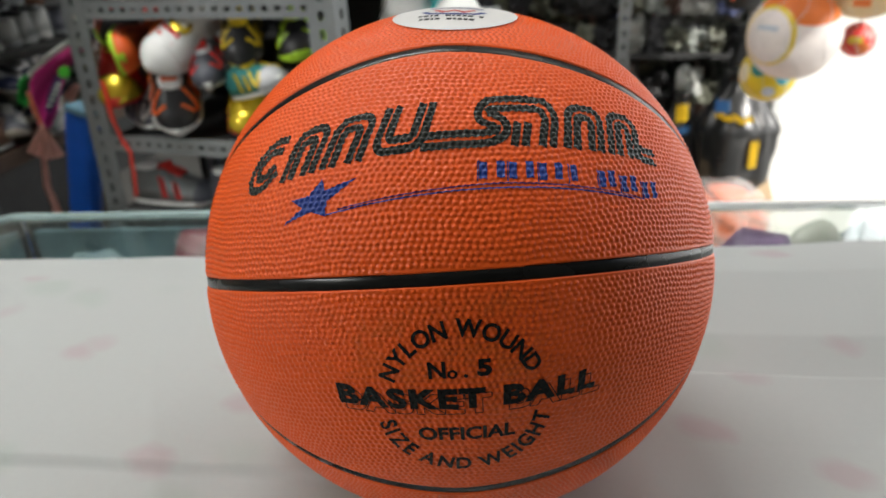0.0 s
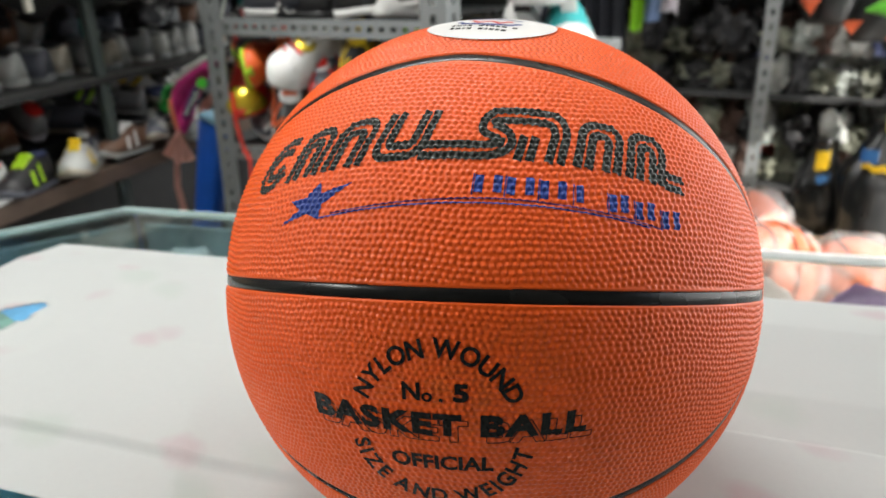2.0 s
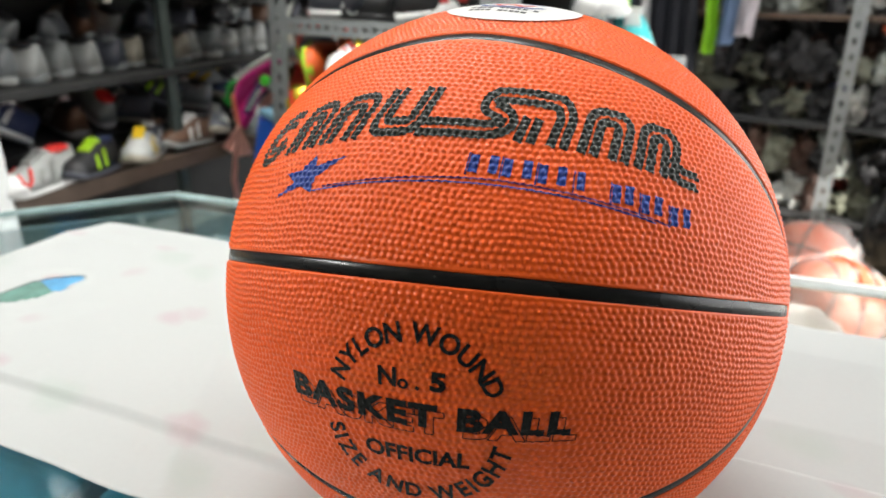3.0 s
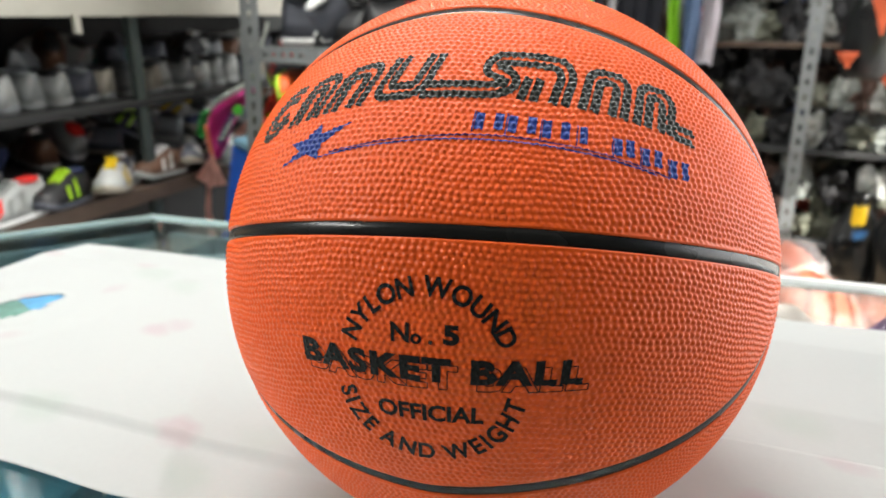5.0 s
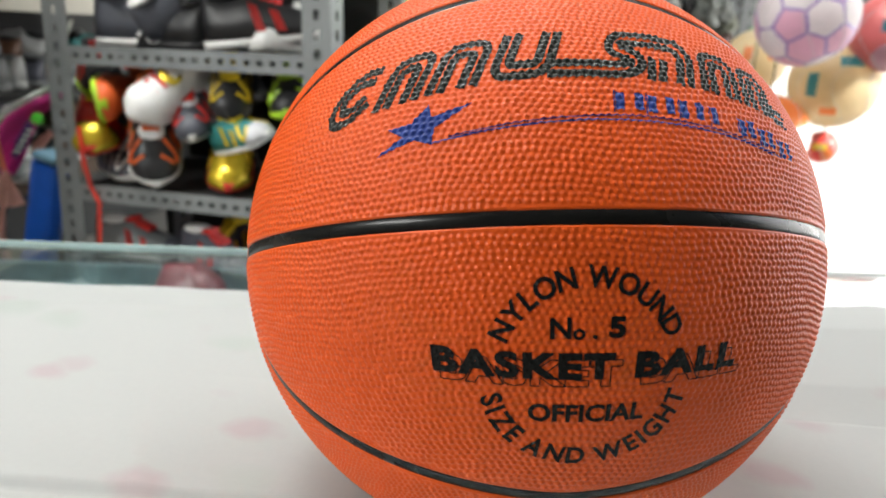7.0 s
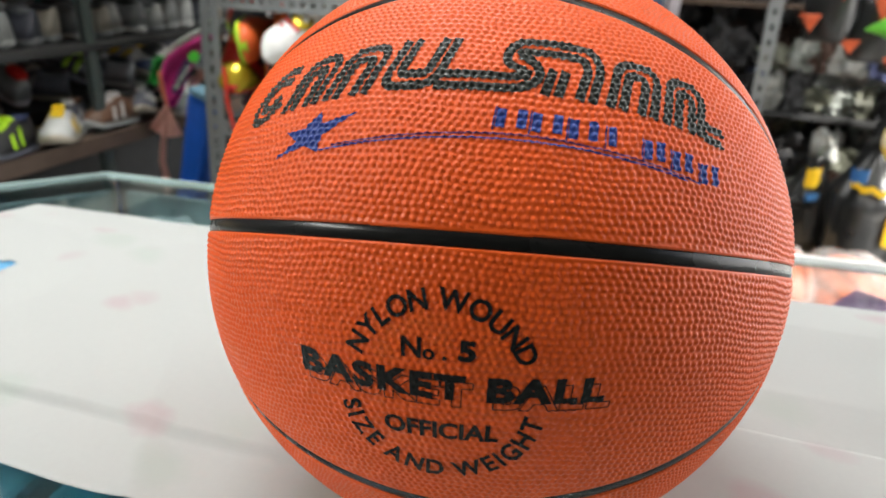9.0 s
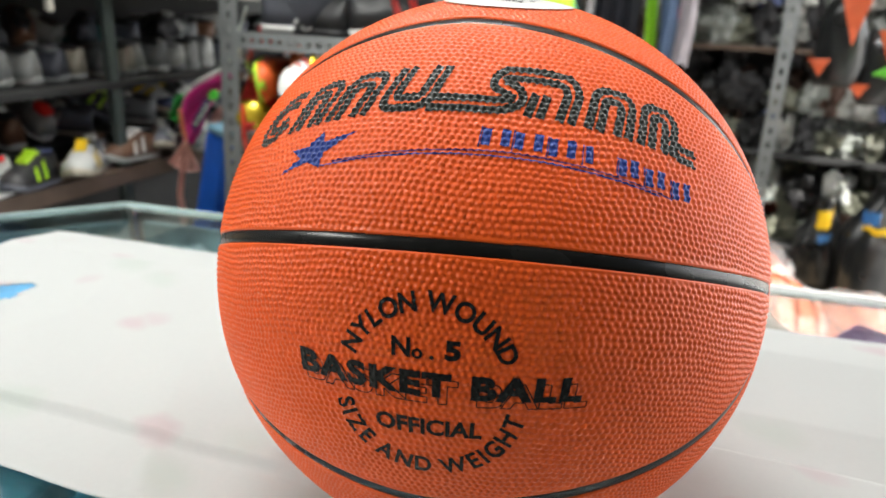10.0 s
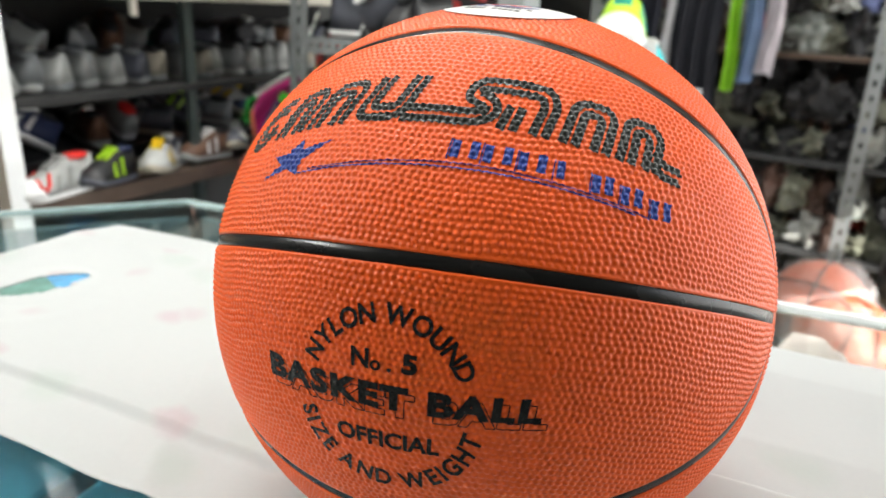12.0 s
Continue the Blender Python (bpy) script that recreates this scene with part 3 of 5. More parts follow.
def mark_curve(points, w=1.5, gap=2.0):
    """Two bands side by side along a smooth slanted line."""
    pts = [Vector(p) for p in points]
    line = []
    for i in range(len(pts) - 1):
        p0, p1, p2, p3 = pts[max(i - 1, 0)], pts[i], pts[i + 1], pts[min(i + 2, len(pts) - 1)]
        for k in range(8):
            f = k / 8
            line.append(0.5 * (2 * p1 + (p2 - p0) * f + (2 * p0 - 5 * p1 + 4 * p2 - p3) * f * f + (3 * p1 - p0 - 3 * p2 + p3) * f ** 3))
    line.append(pts[-1])
    for side in (-0.5, 0.5):
        run = []
        for i, p in enumerate(line):
            d = (line[min(i + 1, len(line) - 1)] - line[max(i - 1, 0)]).normalized()
            run.append(sl(p.x - d.y * gap * side, p.y + d.x * gap * side))
        drape(ribbon(run, w), mark_place, "mark_band", M["ink_grey"])


mark_curve(((-40.6, 7.6), (-44.5, 7.9), (-47.0, 5.2), (-46.0, 2.2), (-43.0, 1.6), (-40.6, 3.4)))
for x0, x1, turn in ((-38.0, -29.6, 0), (-28.8, -20.0, 0), (-19.0, -8.8, 1), (16.6, 25.2, 0), (26.0, 34.0, 0)):
    mark_arch(x0, x1, 0.0, 9.4, turn)
# a long double line that swings up and back into a long top bar
mark_curve(((-9.5, 1.6), (-4.0, 1.6), (2.0, 1.6), (4.6, 2.7), (3.6, 4.5), (0.8, 5.9), (1.2, 8.0), (4.5, 8.4), (9.0, 8.4), (12.2, 8.0), (13.6, 5.6), (13.6, 2.8), (13.6, 0.0)))
mark_curve(((8.4, 0.0), (8.4, 2.0), (8.4, 4.6)))
mark_curve(((31.6, 3.0), (34.2, 1.4), (37.8, 1.3)))

# blue name below it: plain slanted bars
for lon, lat, w in ((0.6, 15.7, 4.3), (5.7, 15.4, 4.3), (11.0, 14.9, 4.2), (16.6, 14.4, 1.6), (22.3, 13.2, 3.4), (27.0, 12.2, 3.6), (32.0, 10.9, 3.7)):
    if w > 2:
        for x in (0.55, w - 0.85):
            drape(ribbon([(x, 0.0), (x + 0.15, 1.4), (x + 0.3, 2.9)], 1.35), straight(lon, lat), "mark_block", M["ink_blue"])
    else:
        drape(ribbon([(w / 2, 0.1), (w / 2 + 0.1, 1.5), (w / 2 + 0.2, 2.9)], 1.2), straight(lon, lat), "mark_block", M["ink_blue"])
    drape(ribbon([(-0.35, -0.35), (-0.2, 1.4), (0.0, 3.1)], 0.2), straight(lon, lat), "mark_outline", M["ink_blue"])

# shooting star with a double tail
star = [(-35.6, 10.2), (-31.4, 13.0), (-34.0, 14.5), (-30.1, 15.1), (-27.5, 18.0), (-26.9, 15.8), (-20.6, 17.6), (-26.2, 13.9), (-26.6, 11.3), (-29.5, 12.3)]
bm = bmesh.new()
c = bm.verts.new((-29.3, 14.0, 0))
vs = [bm.verts.new((*p, 0)) for p in star]
for a, b in zip(vs, vs[1:] + vs[:1]):
    bm.faces.new((c, a, b))
drape(bm, lambda x, y: (x, y), "star", M["ink_blue"])
for off, x0, x1, mt in ((0.0, -26.6, 29.5, "ink_blue"), (0.75, -24.0, 32.0, "ink_purple")):
    pts = []
    for k in range(60):
        x = x0 + (x1 - x0) * k / 59
        pts.append((x, 14.15 - 0.0034 * (x - 1.0) ** 2 - (0.0004 * max(0, x) ** 2) + off * (1 - abs(k - 30) / 60) - 0.1))
    drape(ribbon(pts, 0.27), lambda x, y: (x, y), "tail_line", M[mt])


# round sticker near the top
def sticker():
    ax = (BALL.to_3x3().transposed() @ Vector((0.0392, -0.0337, 0.9987))).normalized()
    toward = BALL.to_3x3().transposed() @ Vector((0.15, -0.98, 0.0))
    down = (toward - ax * toward.dot(ax)).normalized()
    right = down.cross(ax)
    if (BALL.to_3x3() @ right).x < 0:
        right = -right

    def put(bm, h, name, mat, parent, label=""):
        flat(bm, 1.2)
        for v in bm.verts:
            x, y = radians(v.co.x), radians(v.co.y)
            r = math.hypot(x, y)
            k = math.sin(r) / r if r > 1e-9 else 1
            v.co = (ax * math.cos(r) + right * (k * x) - down * (k * y)) * (R + h)
        for f in bm.faces:
            if f.normal.dot(f.calc_center_median()) < 0:
                f.normal_flip()
        return part(name, bm, mat, parent, label, smooth=True)

    bm = bmesh.new()
    bmesh.ops.create_circle(bm, cap_ends=True, cap_tris=True, segments=64, radius=12.7)
    disc = put(bm, 0.00075, "sticker", M["sticker"], ball, "round white paper sticker with small print")
    for row, (y, x0, x1, h) in enumerate(((-5.3, -6.5, 6.5, 1.1), (-7.6, -6.0, 6.0, 1.2))):
        x = x0
        k = 0
        while x < x1:
            w = (0.75, 1.0, 0.55, 0.9)[k % 4]
            if k % 6 != 4:
                bm = bmesh.new()
                bm.faces.new([bm.verts.new(p) for p in ((x, y, 0), (x + w, y, 0), (x + w, y + h, 0), (x, y + h, 0))])
                put(bm, 0.00083, "print_bar", M["ink"], disc)
            x += w + 0.3
            k += 1
    for pts, mt in (([(-6.2, -1.0), (-4.5, -3.0), (0, -3.4), (4.5, -3.0), (6.2, -1.0)], "ink_blue"), ([(-4, 0.5), (-2, -1.8), (0, 0), (2, -1.8), (4, 0.5)], "red_print"), ([(-5.5, 2.5), (0, 3.2), (5.5, 2.5)], "ink_blue")):
        put(ribbon(pts, 1.1), 0.00083, "emblem", M[mt], disc)


sticker()

# ---------------------------------------------------------------- slotted steel rack with shoes
def slotted_bar(length, width, thick=0.0022, pitch=0.026, slot=(0.013, 0.009), lead=0.012):
    """A flat bar along +z with a row of open slots; face towards -y, left edge at x = 0."""
    bm = bmesh.new()
    a, b = (width - slot[1]) / 2, (width + slot[1]) / 2
    box(bm, (0, 0, 0), (a, thick, length))
    box(bm, (b, 0, 0), (width, thick, length))
    z = 0.0
    while z < length - 1e-6:
        top = min(z + (pitch - slot[0]) , length)
        box(bm, (a, 0, z), (b, thick, top))
        z += pitch
    return bm


RACK_Y, BACK_Y = 0.638, 0.93
rack = thing("steel_rack", pose(0, 0, 0), "grey slotted-angle steel rack crowded with small shoes", "shelving rack")


def upright(x, y, lean, flip):
    p = part("upright", slotted_bar(1.95, 0.043), M["steel"], rack, at=pose(x, y, 0, 0, lean, 0))
    bm = slotted_bar(1.95, 0.04)
    part("flange", bm, M["steel"], p, at=pose(0.0 if not flip else 0.043, 0.0025, 0, 0, 0, 90))
    return p


upright(-0.915, RACK_Y, 2.7, False)
upright(-0.4225, RACK_Y, 0.0, True)
upright(-0.915, BACK_Y, 2.7, False)
upright(-0.4225, BACK_Y, 0.0, True)
for z in (0.42, 0.64, 0.9185, 1.1345, 1.40):
    x0 = -0.915 + 0.047 * z + 0.040
    w = -0.4225 - x0
    for y in (RACK_Y + 0.001, BACK_Y - 0.001):
        bm = slotted_bar(w, 0.028, pitch=0.021, slot=(0.010, 0.007))
        part("beam", bm, M["steel"], rack, at=pose(x0, y, z + 0.028, 0, 90, 0))
    # plate coloured dark for the shade inside the rack
    part("shelf_plate", boxes(((x0, RACK_Y + 0.004, z + 0.022), (x0 + w, BACK_Y, z + 0.025))), M["dark"], rack)

# added sheet: the blackness between the shoes is shade put into its colour
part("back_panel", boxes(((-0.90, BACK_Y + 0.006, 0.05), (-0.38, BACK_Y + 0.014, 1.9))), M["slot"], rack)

# second bay further along, one short board
bay = thing("steel_rack", pose(0, 0, 0), "narrow grey steel stand with a board of shoes", "shelving rack")
part("board", boxes(((-0.372, 0.70, 1.085), (-0.235, 1.0, 1.105)), bevel=0.002), M["steel"], bay)
for x, y in ((-0.372, 0.70), (-0.372, 0.985), (-0.255, 0.70), (-0.255, 0.985)):
    part("leg", boxes(((x, y, 0), (x + 0.018, y + 0.012, 1.085)), bevel=0.001), M["steel"], bay)


# ---- shoes
SHOE_COLOURS = {}


def paint(name, colour, rough=0.45, metal=0.0):
    if name not in SHOE_COLOURS:
        SHOE_COLOURS[name] = material(name, colour, rough, metal, var=0.14, fine=220, broad=18, bump=0.2, depth=0.0004)
    return SHOE_COLOURS[name]


def c(name):
    table = dict(white=(0.74, 0.74, 0.73), black=(0.016, 0.016, 0.018), orange=(0.75, 0.12, 0.02), red=(0.62, 0.025, 0.02), yellow=(0.72, 0.50, 0.015),
                 lime=(0.42, 0.68, 0.03), teal=(0.03, 0.21, 0.20), grey=(0.17, 0.18, 0.185), navy=(0.02, 0.028, 0.07), pink=(0.70, 0.08, 0.30), cream=(0.60, 0.55, 0.44),
                 # the two greyed whites below are white with the cabinet's shade mixed in
                 slate=(0.075, 0.08, 0.10), cyan=(0.05, 0.50, 0.52), brown=(0.12, 0.06, 0.035), silver=(0.55, 0.56, 0.58), shaded_white=(0.23, 0.24, 0.235), dim_white=(0.36, 0.37, 0.355), sand=(0.34, 0.31, 0.25))
    if name == "foil":
        return paint("gold_foil", (0.75, 0.55, 0.04), 0.22, 0.6)
    return paint(name + "_shoe_cloth", table[name])


def loft(sections, sides=16, closed_top=True):
    """Skins a list of rings of points."""
    bm = bmesh.new()
    rings = [[bm.verts.new(p) for p in ring] for ring in sections]
    for a, b in zip(rings, rings[1:]):
        n = len(a)
        for k in range(n):
            bm.faces.new((a[k], a[(k + 1) % n], b[(k + 1) % n], b[k]))
    bm.faces.new(rings[0][::-1])
    bm.faces.new(rings[-1])
    bmesh.ops.recalc_face_normals(bm, faces=bm.faces)
    return bm


def shoe_width(s):
    return (0.36 + 0.10 * math.sin(math.pi * s) + 0.10 * s) * (1 - max(0, (s - 0.80) / 0.2) ** 2.6 * 0.85) * (1 - max(0, (0.12 - s) / 0.12) ** 2 * 0.45)


def shoe_top(s):
    if s < 0.42:
        return 1.0 - 0.12 * math.sin(math.pi * s / 0.42)
    return 0.94 - 0.50 * ((s - 0.42) / 0.58) ** 0.8 - 0.22 * max(0, (s - 0.88) / 0.12) ** 2


def shoe(m, upper, sole, accent, lining, size=0.19, label="", group="shoes on the rack", toe=None, low_cap=False, patch=None, chevrons=None):
    """A low sports shoe: heel at x = 0, toe towards +x, resting on z = 0."""
    t = thing("shoe", m, label, "shoe", group)
    L, W, H = size, size * 0.40, size * 0.42
    hs = H * 0.22
    secs = []
    for i in range(15):
        s = i / 14
        w = max(0.004, shoe_width(s) * W * 1.06)
        x = s * L
        lift = H * 0.10 * max(0, (s - 0.75) / 0.25) ** 2
        secs.append([(x, w * math.cos(a), lift + hs * (0.5 + 0.5 * max(-1, min(1, 1.6 * math.sin(a))))) for a in (math.tau * k / 16 for k in range(16))])
    part("sole", loft(secs), c(sole), t, smooth=True)
    secs = []
    for i in range(17):
        s = 0.015 + 0.965 * i / 16
        w = max(0.003, shoe_width(s) * W)
        h = max(0.012, shoe_top(s) * H)
        ring = []
        for k in range(18):
            a = math.tau * k / 18
            ca, sa = math.cos(a), math.sin(a)
            narrow = 1 - 0.28 * max(0, sa)
            ring.append((s * L, w * narrow * math.copysign(abs(ca) ** 0.7, ca), hs * 0.8 + (h - hs * 0.8) * (max(-0.05, sa) ** 0.75 if sa > 0 else 0)))
        secs.append(ring)
    part("upper", loft(secs), c(upper), t, smooth=True)
    bm = bmesh.new()
    bmesh.ops.create_uvsphere(bm, u_segments=16, v_segments=8, radius=1, matrix=pose(0.205 * L, 0, 0.93 * H) @ Matrix.Diagonal((0.165 * L, 0.155 * L * 0.72, 0.10 * H, 1)))
    part("lining", bm, c(lining), t, smooth=True)
    bm = bmesh.new()
    tongue = [(0.36 + 0.26 * k / 5, 1) for k in range(6)]
    for s, _ in tongue[:-1]:
        z = shoe_top(s) * H
        box(bm, (s * L, -W * 0.16, z - 0.006), (s * L + 0.008, W * 0.16, z + 0.0035), 0.001)
    part("laces", bm, c(accent), t)
    for side in (-1, 1):
        bm = bmesh.new()
        for s0 in (0.46, 0.62):
            vs = []
            for ds, f in ((0.0, 0.15), (0.07, 0.15), (0.0, 0.78), (-0.07, 0.78)):
                s = s0 + ds
                h = shoe_top(s) * H
                sa = f ** (1 / 0.75)
                ca = math.sqrt(max(0, 1 - sa * sa)) ** 0.7
                vs.append(bm.verts.new((s * L, side * (shoe_width(s) * W * (1 - 0.28 * sa) * ca + 0.0022), hs * 0.8 + (h - hs * 0.8) * f)))
            bm.faces.new(vs if side < 0 else vs[::-1])
        r = bmesh.ops.solidify(bm, geom=bm.faces[:], thickness=0.0012)
        part("stripe", bm, c(accent), t)
    if toe:
        secs = []
        for i in range(7):
            s = 0.80 + 0.19 * i / 6
            w = max(0.003, shoe_width(s) * W * 1.03)
            h = max(0.012, shoe_top(s) * H * 1.03) if not low_cap else hs * 1.25
            w *= 1.04 if low_cap else 1
            secs.append([(s * L + 0.001, w * (1 - 0.28 * max(0, math.sin(a))) * math.copysign(abs(math.cos(a)) ** 0.7, math.cos(a)), hs * 0.75 + (h - hs * 0.75) * max(0, math.sin(a)) ** 0.75) for a in (math.tau * k / 18 for k in range(18))])
        part("toe_cap", loft(secs), c(toe), t, smooth=True)
    if patch:
        bm = bmesh.new()
        bmesh.ops.create_uvsphere(bm, u_segments=16, v_segments=8, radius=1, matrix=pose(0.60 * L, 0, shoe_top(0.60) * H * 0.97, 0, 20, 0) @ Matrix.Diagonal((0.085 * L, W * 0.27, 0.05 * H, 1)))
        part("badge", bm, c(patch), t, f"{patch} badge on the tongue", smooth=True)
    if chevrons:
        for side in (-1, 1):
            run = []
            for s, f in ((0.66, 0.93), (0.74, 0.55), (0.80, 0.35), (0.83, 0.62), (0.80, 0.97)):
                h = shoe_top(s) * H
                sa = f ** (1 / 0.75)
                ca = math.sqrt(max(0, 1 - sa * sa)) ** 0.7
                run.append((s * L, side * (shoe_width(s) * W * (1 - 0.28 * sa) * ca + 0.001), hs * 0.8 + (h - hs * 0.8) * f))
            part("trim_line", tube(bmesh.new(), run, 0.0032, 6), c(chevrons), t, f"{chevrons} zigzag trim")
    return t


S2 = 0.9445         # top of the shelf at chest height


def toe_shoe(x, y, z, yaw, pitch, roll, *look_of, size=0.18, **more):
    """A shoe placed by its toe."""
    return shoe(pose(x, y, z) @ pose(0, 0, 0, roll, pitch, yaw) @ Matrix.Translation((-size, 0, 0)), *look_of, size, **more)


# bottom layer, toes towards the visitor
toe_shoe(-0.680, 0.636, S2 + 0.004, -58, 50, 0, "black", "white", "orange", "orange", size=0.185, label="black shoe with white toe and orange trim on the rack", toe="white", low_cap=True, patch="white", chevrons="orange")
toe_shoe(-0.806, 0.645, S2 + 0.040, -66, 24, 0, "red", "red", "yellow", "black", size=0.20, label="shiny gold and red shoe on the rack", toe="foil", patch="red")
toe_shoe(-0.742, 0.680, S2, -30, 4, 0, "slate", "white", "white", "black", size=0.15, label="black shoe with pale stripes at the rack's bottom layer", chevrons="white")
toe_shoe(-0.560, 0.650, S2 + 0.002, -62, 20, 0, "foil", "red", "yellow", "black", size=0.165, label="gold foil shoe with a red sole on the rack", toe="foil")
toe_shoe(-0.455, 0.670, S2, -60, 0, 0, "navy", "white", "yellow", "black", size=0.19, label="dark blue shoe with yellow laces on the rack")
# upper layer, lying on the others
w_shoe = toe_shoe(-0.706, 0.622, S2 + 0.110, -114, 24, -40, "white", "white", "white", "foil", size=0.19, label="white shoe with red print and gold lining lying on others", toe="white", patch="foil")
for k in range(4):
    part("print_bar", boxes(((0.128 + 0.011 * k, -0.020, 0.046 - 0.005 * k), (0.134 + 0.011 * k, 0.012, 0.054 - 0.006 * k)), bevel=0.001), c("red"), w_shoe, "faded red printed bar")
toe_shoe(-0.762, 0.612, S2 + 0.132, -54, 4, -82, "orange", "lime", "orange", "black", size=0.165, label="orange shoe with a lime sole lying on its side", toe="orange")
toe_shoe(-0.612, 0.646, S2 + 0.078, -62, 30, 10, "slate", "white", "red", "black", size=0.14, label="dark grey shoe with red trim on others", toe="slate", patch="silver", chevrons="red")
toe_shoe(-0.478, 0.645, S2 + 0.094, -24, -14, 22, "teal", "white", "yellow", "black", size=0.135, label="teal shoe with a white sole lying on others", toe="silver", chevrons="yellow")
toe_shoe(-0.552, 0.655, S2 + 0.112, -62, 34, 0, "black", "black", "yellow", "yellow", size=0.15, label="black shoe with a yellow tongue on top of others", patch="yellow", chevrons="yellow")
toe_shoe(-0.452, 0.660, S2 + 0.120, -66, 14, 10, "black", "lime", "lime", "lime", size=0.17, label="black and lime shoe near the rack's post", patch="lime", chevrons="lime")
toe_shoe(-0.800, 0.70, S2 + 0.130, -40, 8, 0, "black", "lime", "red", "black", size=0.18, label="black shoe with lime trim at the back")
toe_shoe(-0.745, 0.70, S2 + 0.085, -50, 8, 0, "black", "black", "orange", "red", size=0.19, label="black shoe at the back of the rack")
# extra black shoes whose colour stands in for the shade in the gaps
for x, z in ((-0.80, 0.0), (-0.72, 0.07), (-0.62, 0.0), (-0.54, 0.06), (-0.46, 0.05), (-0.60, 0.125)):
    toe_shoe(x, 0.80, S2 + z, -48, 6, 0, "black", "black", "slate", "black", size=0.17, label="added black shoe filling the shaded back of the rack")
# lower shelf
S1 = 0.6655
for x, y, a, u, so, ac, li, toe, lab, up in (
        (-0.835, 0.675, 4, "grey", "white", "red", "white", "slate", "grey shoe with red stripes and white lining on the low shelf", 0.15), (-0.68, 0.70, -20, "slate", "white", "red", "white", None, "dark grey shoe on the low shelf", 0.145),
        (-0.62, 0.82, -92, "black", "yellow", "yellow", "yellow", "yellow", "black shoe with yellow trim on the low shelf", 0.14), (-0.54, 0.82, -88, "red", "black", "black", "black", None, "red shoe on the low shelf", 0.14)):
    st = thing("shoe_box", pose(x, y, S1, 0, 0, a), "dark closed shoe box on the low shelf", "box", "boxes on the rack")
    part("body", boxes(((0, -0.05, 0), (0.19, 0.05, up - 0.03)), bevel=0.002), M["dark"], st)
    part("lid", boxes(((-0.002, -0.052, up - 0.03), (0.192, 0.052, up)), bevel=0.002), M["dark"], st)
    shoe(pose(x, y, S1 + up, 0, 0, a), u, so, ac, li, 0.17, lab, toe=toe)
# top shelf: black and white trainers, sideways
S3 = 1.1605
for x, y, z, p, r, a, u, so, ac, li, sz in (
        (-0.800, 0.690, 0.0, 0, 0, 8, "slate", "white", "grey", "black", 0.20), (-0.700, 0.790, 0.0, 0, 0, -10, "black", "white", "grey", "black", 0.22), (-0.765, 0.672, 0.085, -14, -14, 14, "black", "white", "grey", "black", 0.17),
        (-0.690, 0.668, 0.004, -34, 20, 40, "slate", "white", "black", "white", 0.17), (-0.590, 0.672, 0.0, 0, 0, 168, "black", "black", "white", "black", 0.17), (-0.590, 0.668, 0.0, -6, 0, 14, "black", "white", "red", "black", 0.19),
        (-0.585, 0.664, 0.082, -16, -10, -8, "slate", "white", "red", "black", 0.16), (-0.520, 0.840, 0.0, 0, 0, -80, "white", "white", "black", "black", 0.20), (-0.640, 0.690, 0.095, -6, 0, 150, "black", "white", "slate", "black", 0.19),
        (-0.620, 0.860, 0.07, 0, 0, -85, "white", "white", "grey", "black", 0.21), (-0.540, 0.720, 0.10, 0, 12, 160, "black", "white", "grey", "black", 0.19), (-0.740, 0.780, 0.08, 0, 0, 30, "black", "white", "slate", "black", 0.20)):
    shoe(pose(x, y, S3 + z, r, p, a), u, so, ac, li, sz, f"{u.replace('slate', 'dark grey')} trainer with a {so} sole on the top shelf")
# shoes on the second bay
for x, a, u, so, ac, li in ((-0.345, -62, "white", "white", "black", "grey"), (-0.265, -64, "cyan", "white", "white", "white"), (-0.30, -70, "lime", "white", "cyan", "white")):
    shoe(pose(x - 0.04, 0.89, 1.105 if u != "lime" else 1.175, 0, 0, a), u, so, ac, li, 0.19, f"{u.replace('cyan', 'turquoise')} trainer with a {so} sole on the board", "shoes on the board", toe="white")


# ---- red cord down the rack's post
cord = tagged(part("red_cord", tube(bmesh.new(), [(-0.812, 0.634, 1.04), (-0.806, 0.630, 0.98), (-0.800, 0.633, 0.94), (-0.786, 0.630, 0.92), (-0.792, 0.632, 0.88), (-0.80, 0.634, 0.84)], 0.0035), paint("red_cord_fibre", (0.75, 0.05, 0.03))), "bright red cord tied to the steel post", "cord")


# ---------------------------------------------------------------- bag and blue roll beside the rack
def cloth_panel(w, h, folds, depth, seed, taper=0.0, nx=28, nz=22):
    """A hanging cloth with soft folds, two-sided, top edge at z = 0."""
    bm = bmesh.new()
    rows = []
    rnd = random.Random(seed)
    ph = rnd.uniform(0, 6)
    for j in range(nz + 1):
        v = j / nz
        row = []
        for i in range(nx + 1):
            u = i / nx - 0.5
            ww = w * (1 + taper * v)
            y = depth * (0.35 + 0.65 * v) * math.sin(folds * math.tau * u + ph + 0.8 * math.sin(3 * v + ph)) + 0.01 * noise.noise((u * 5, v * 4, seed))
            z = -h * v + 0.02 * v * noise.noise((u * 3 + seed, 0, 7))
            row.append(bm.verts.new((u * ww + 0.006 * math.sin(9 * v + seed), y, z)))
        rows.append(row)
    for a, b in zip(rows, rows[1:]):
        for i in range(nx):
            bm.faces.new((a[i], a[i + 1], b[i + 1], b[i]))
    bmesh.ops.solidify(bm, geom=bm.faces[:], thickness=0.003)
    return bm


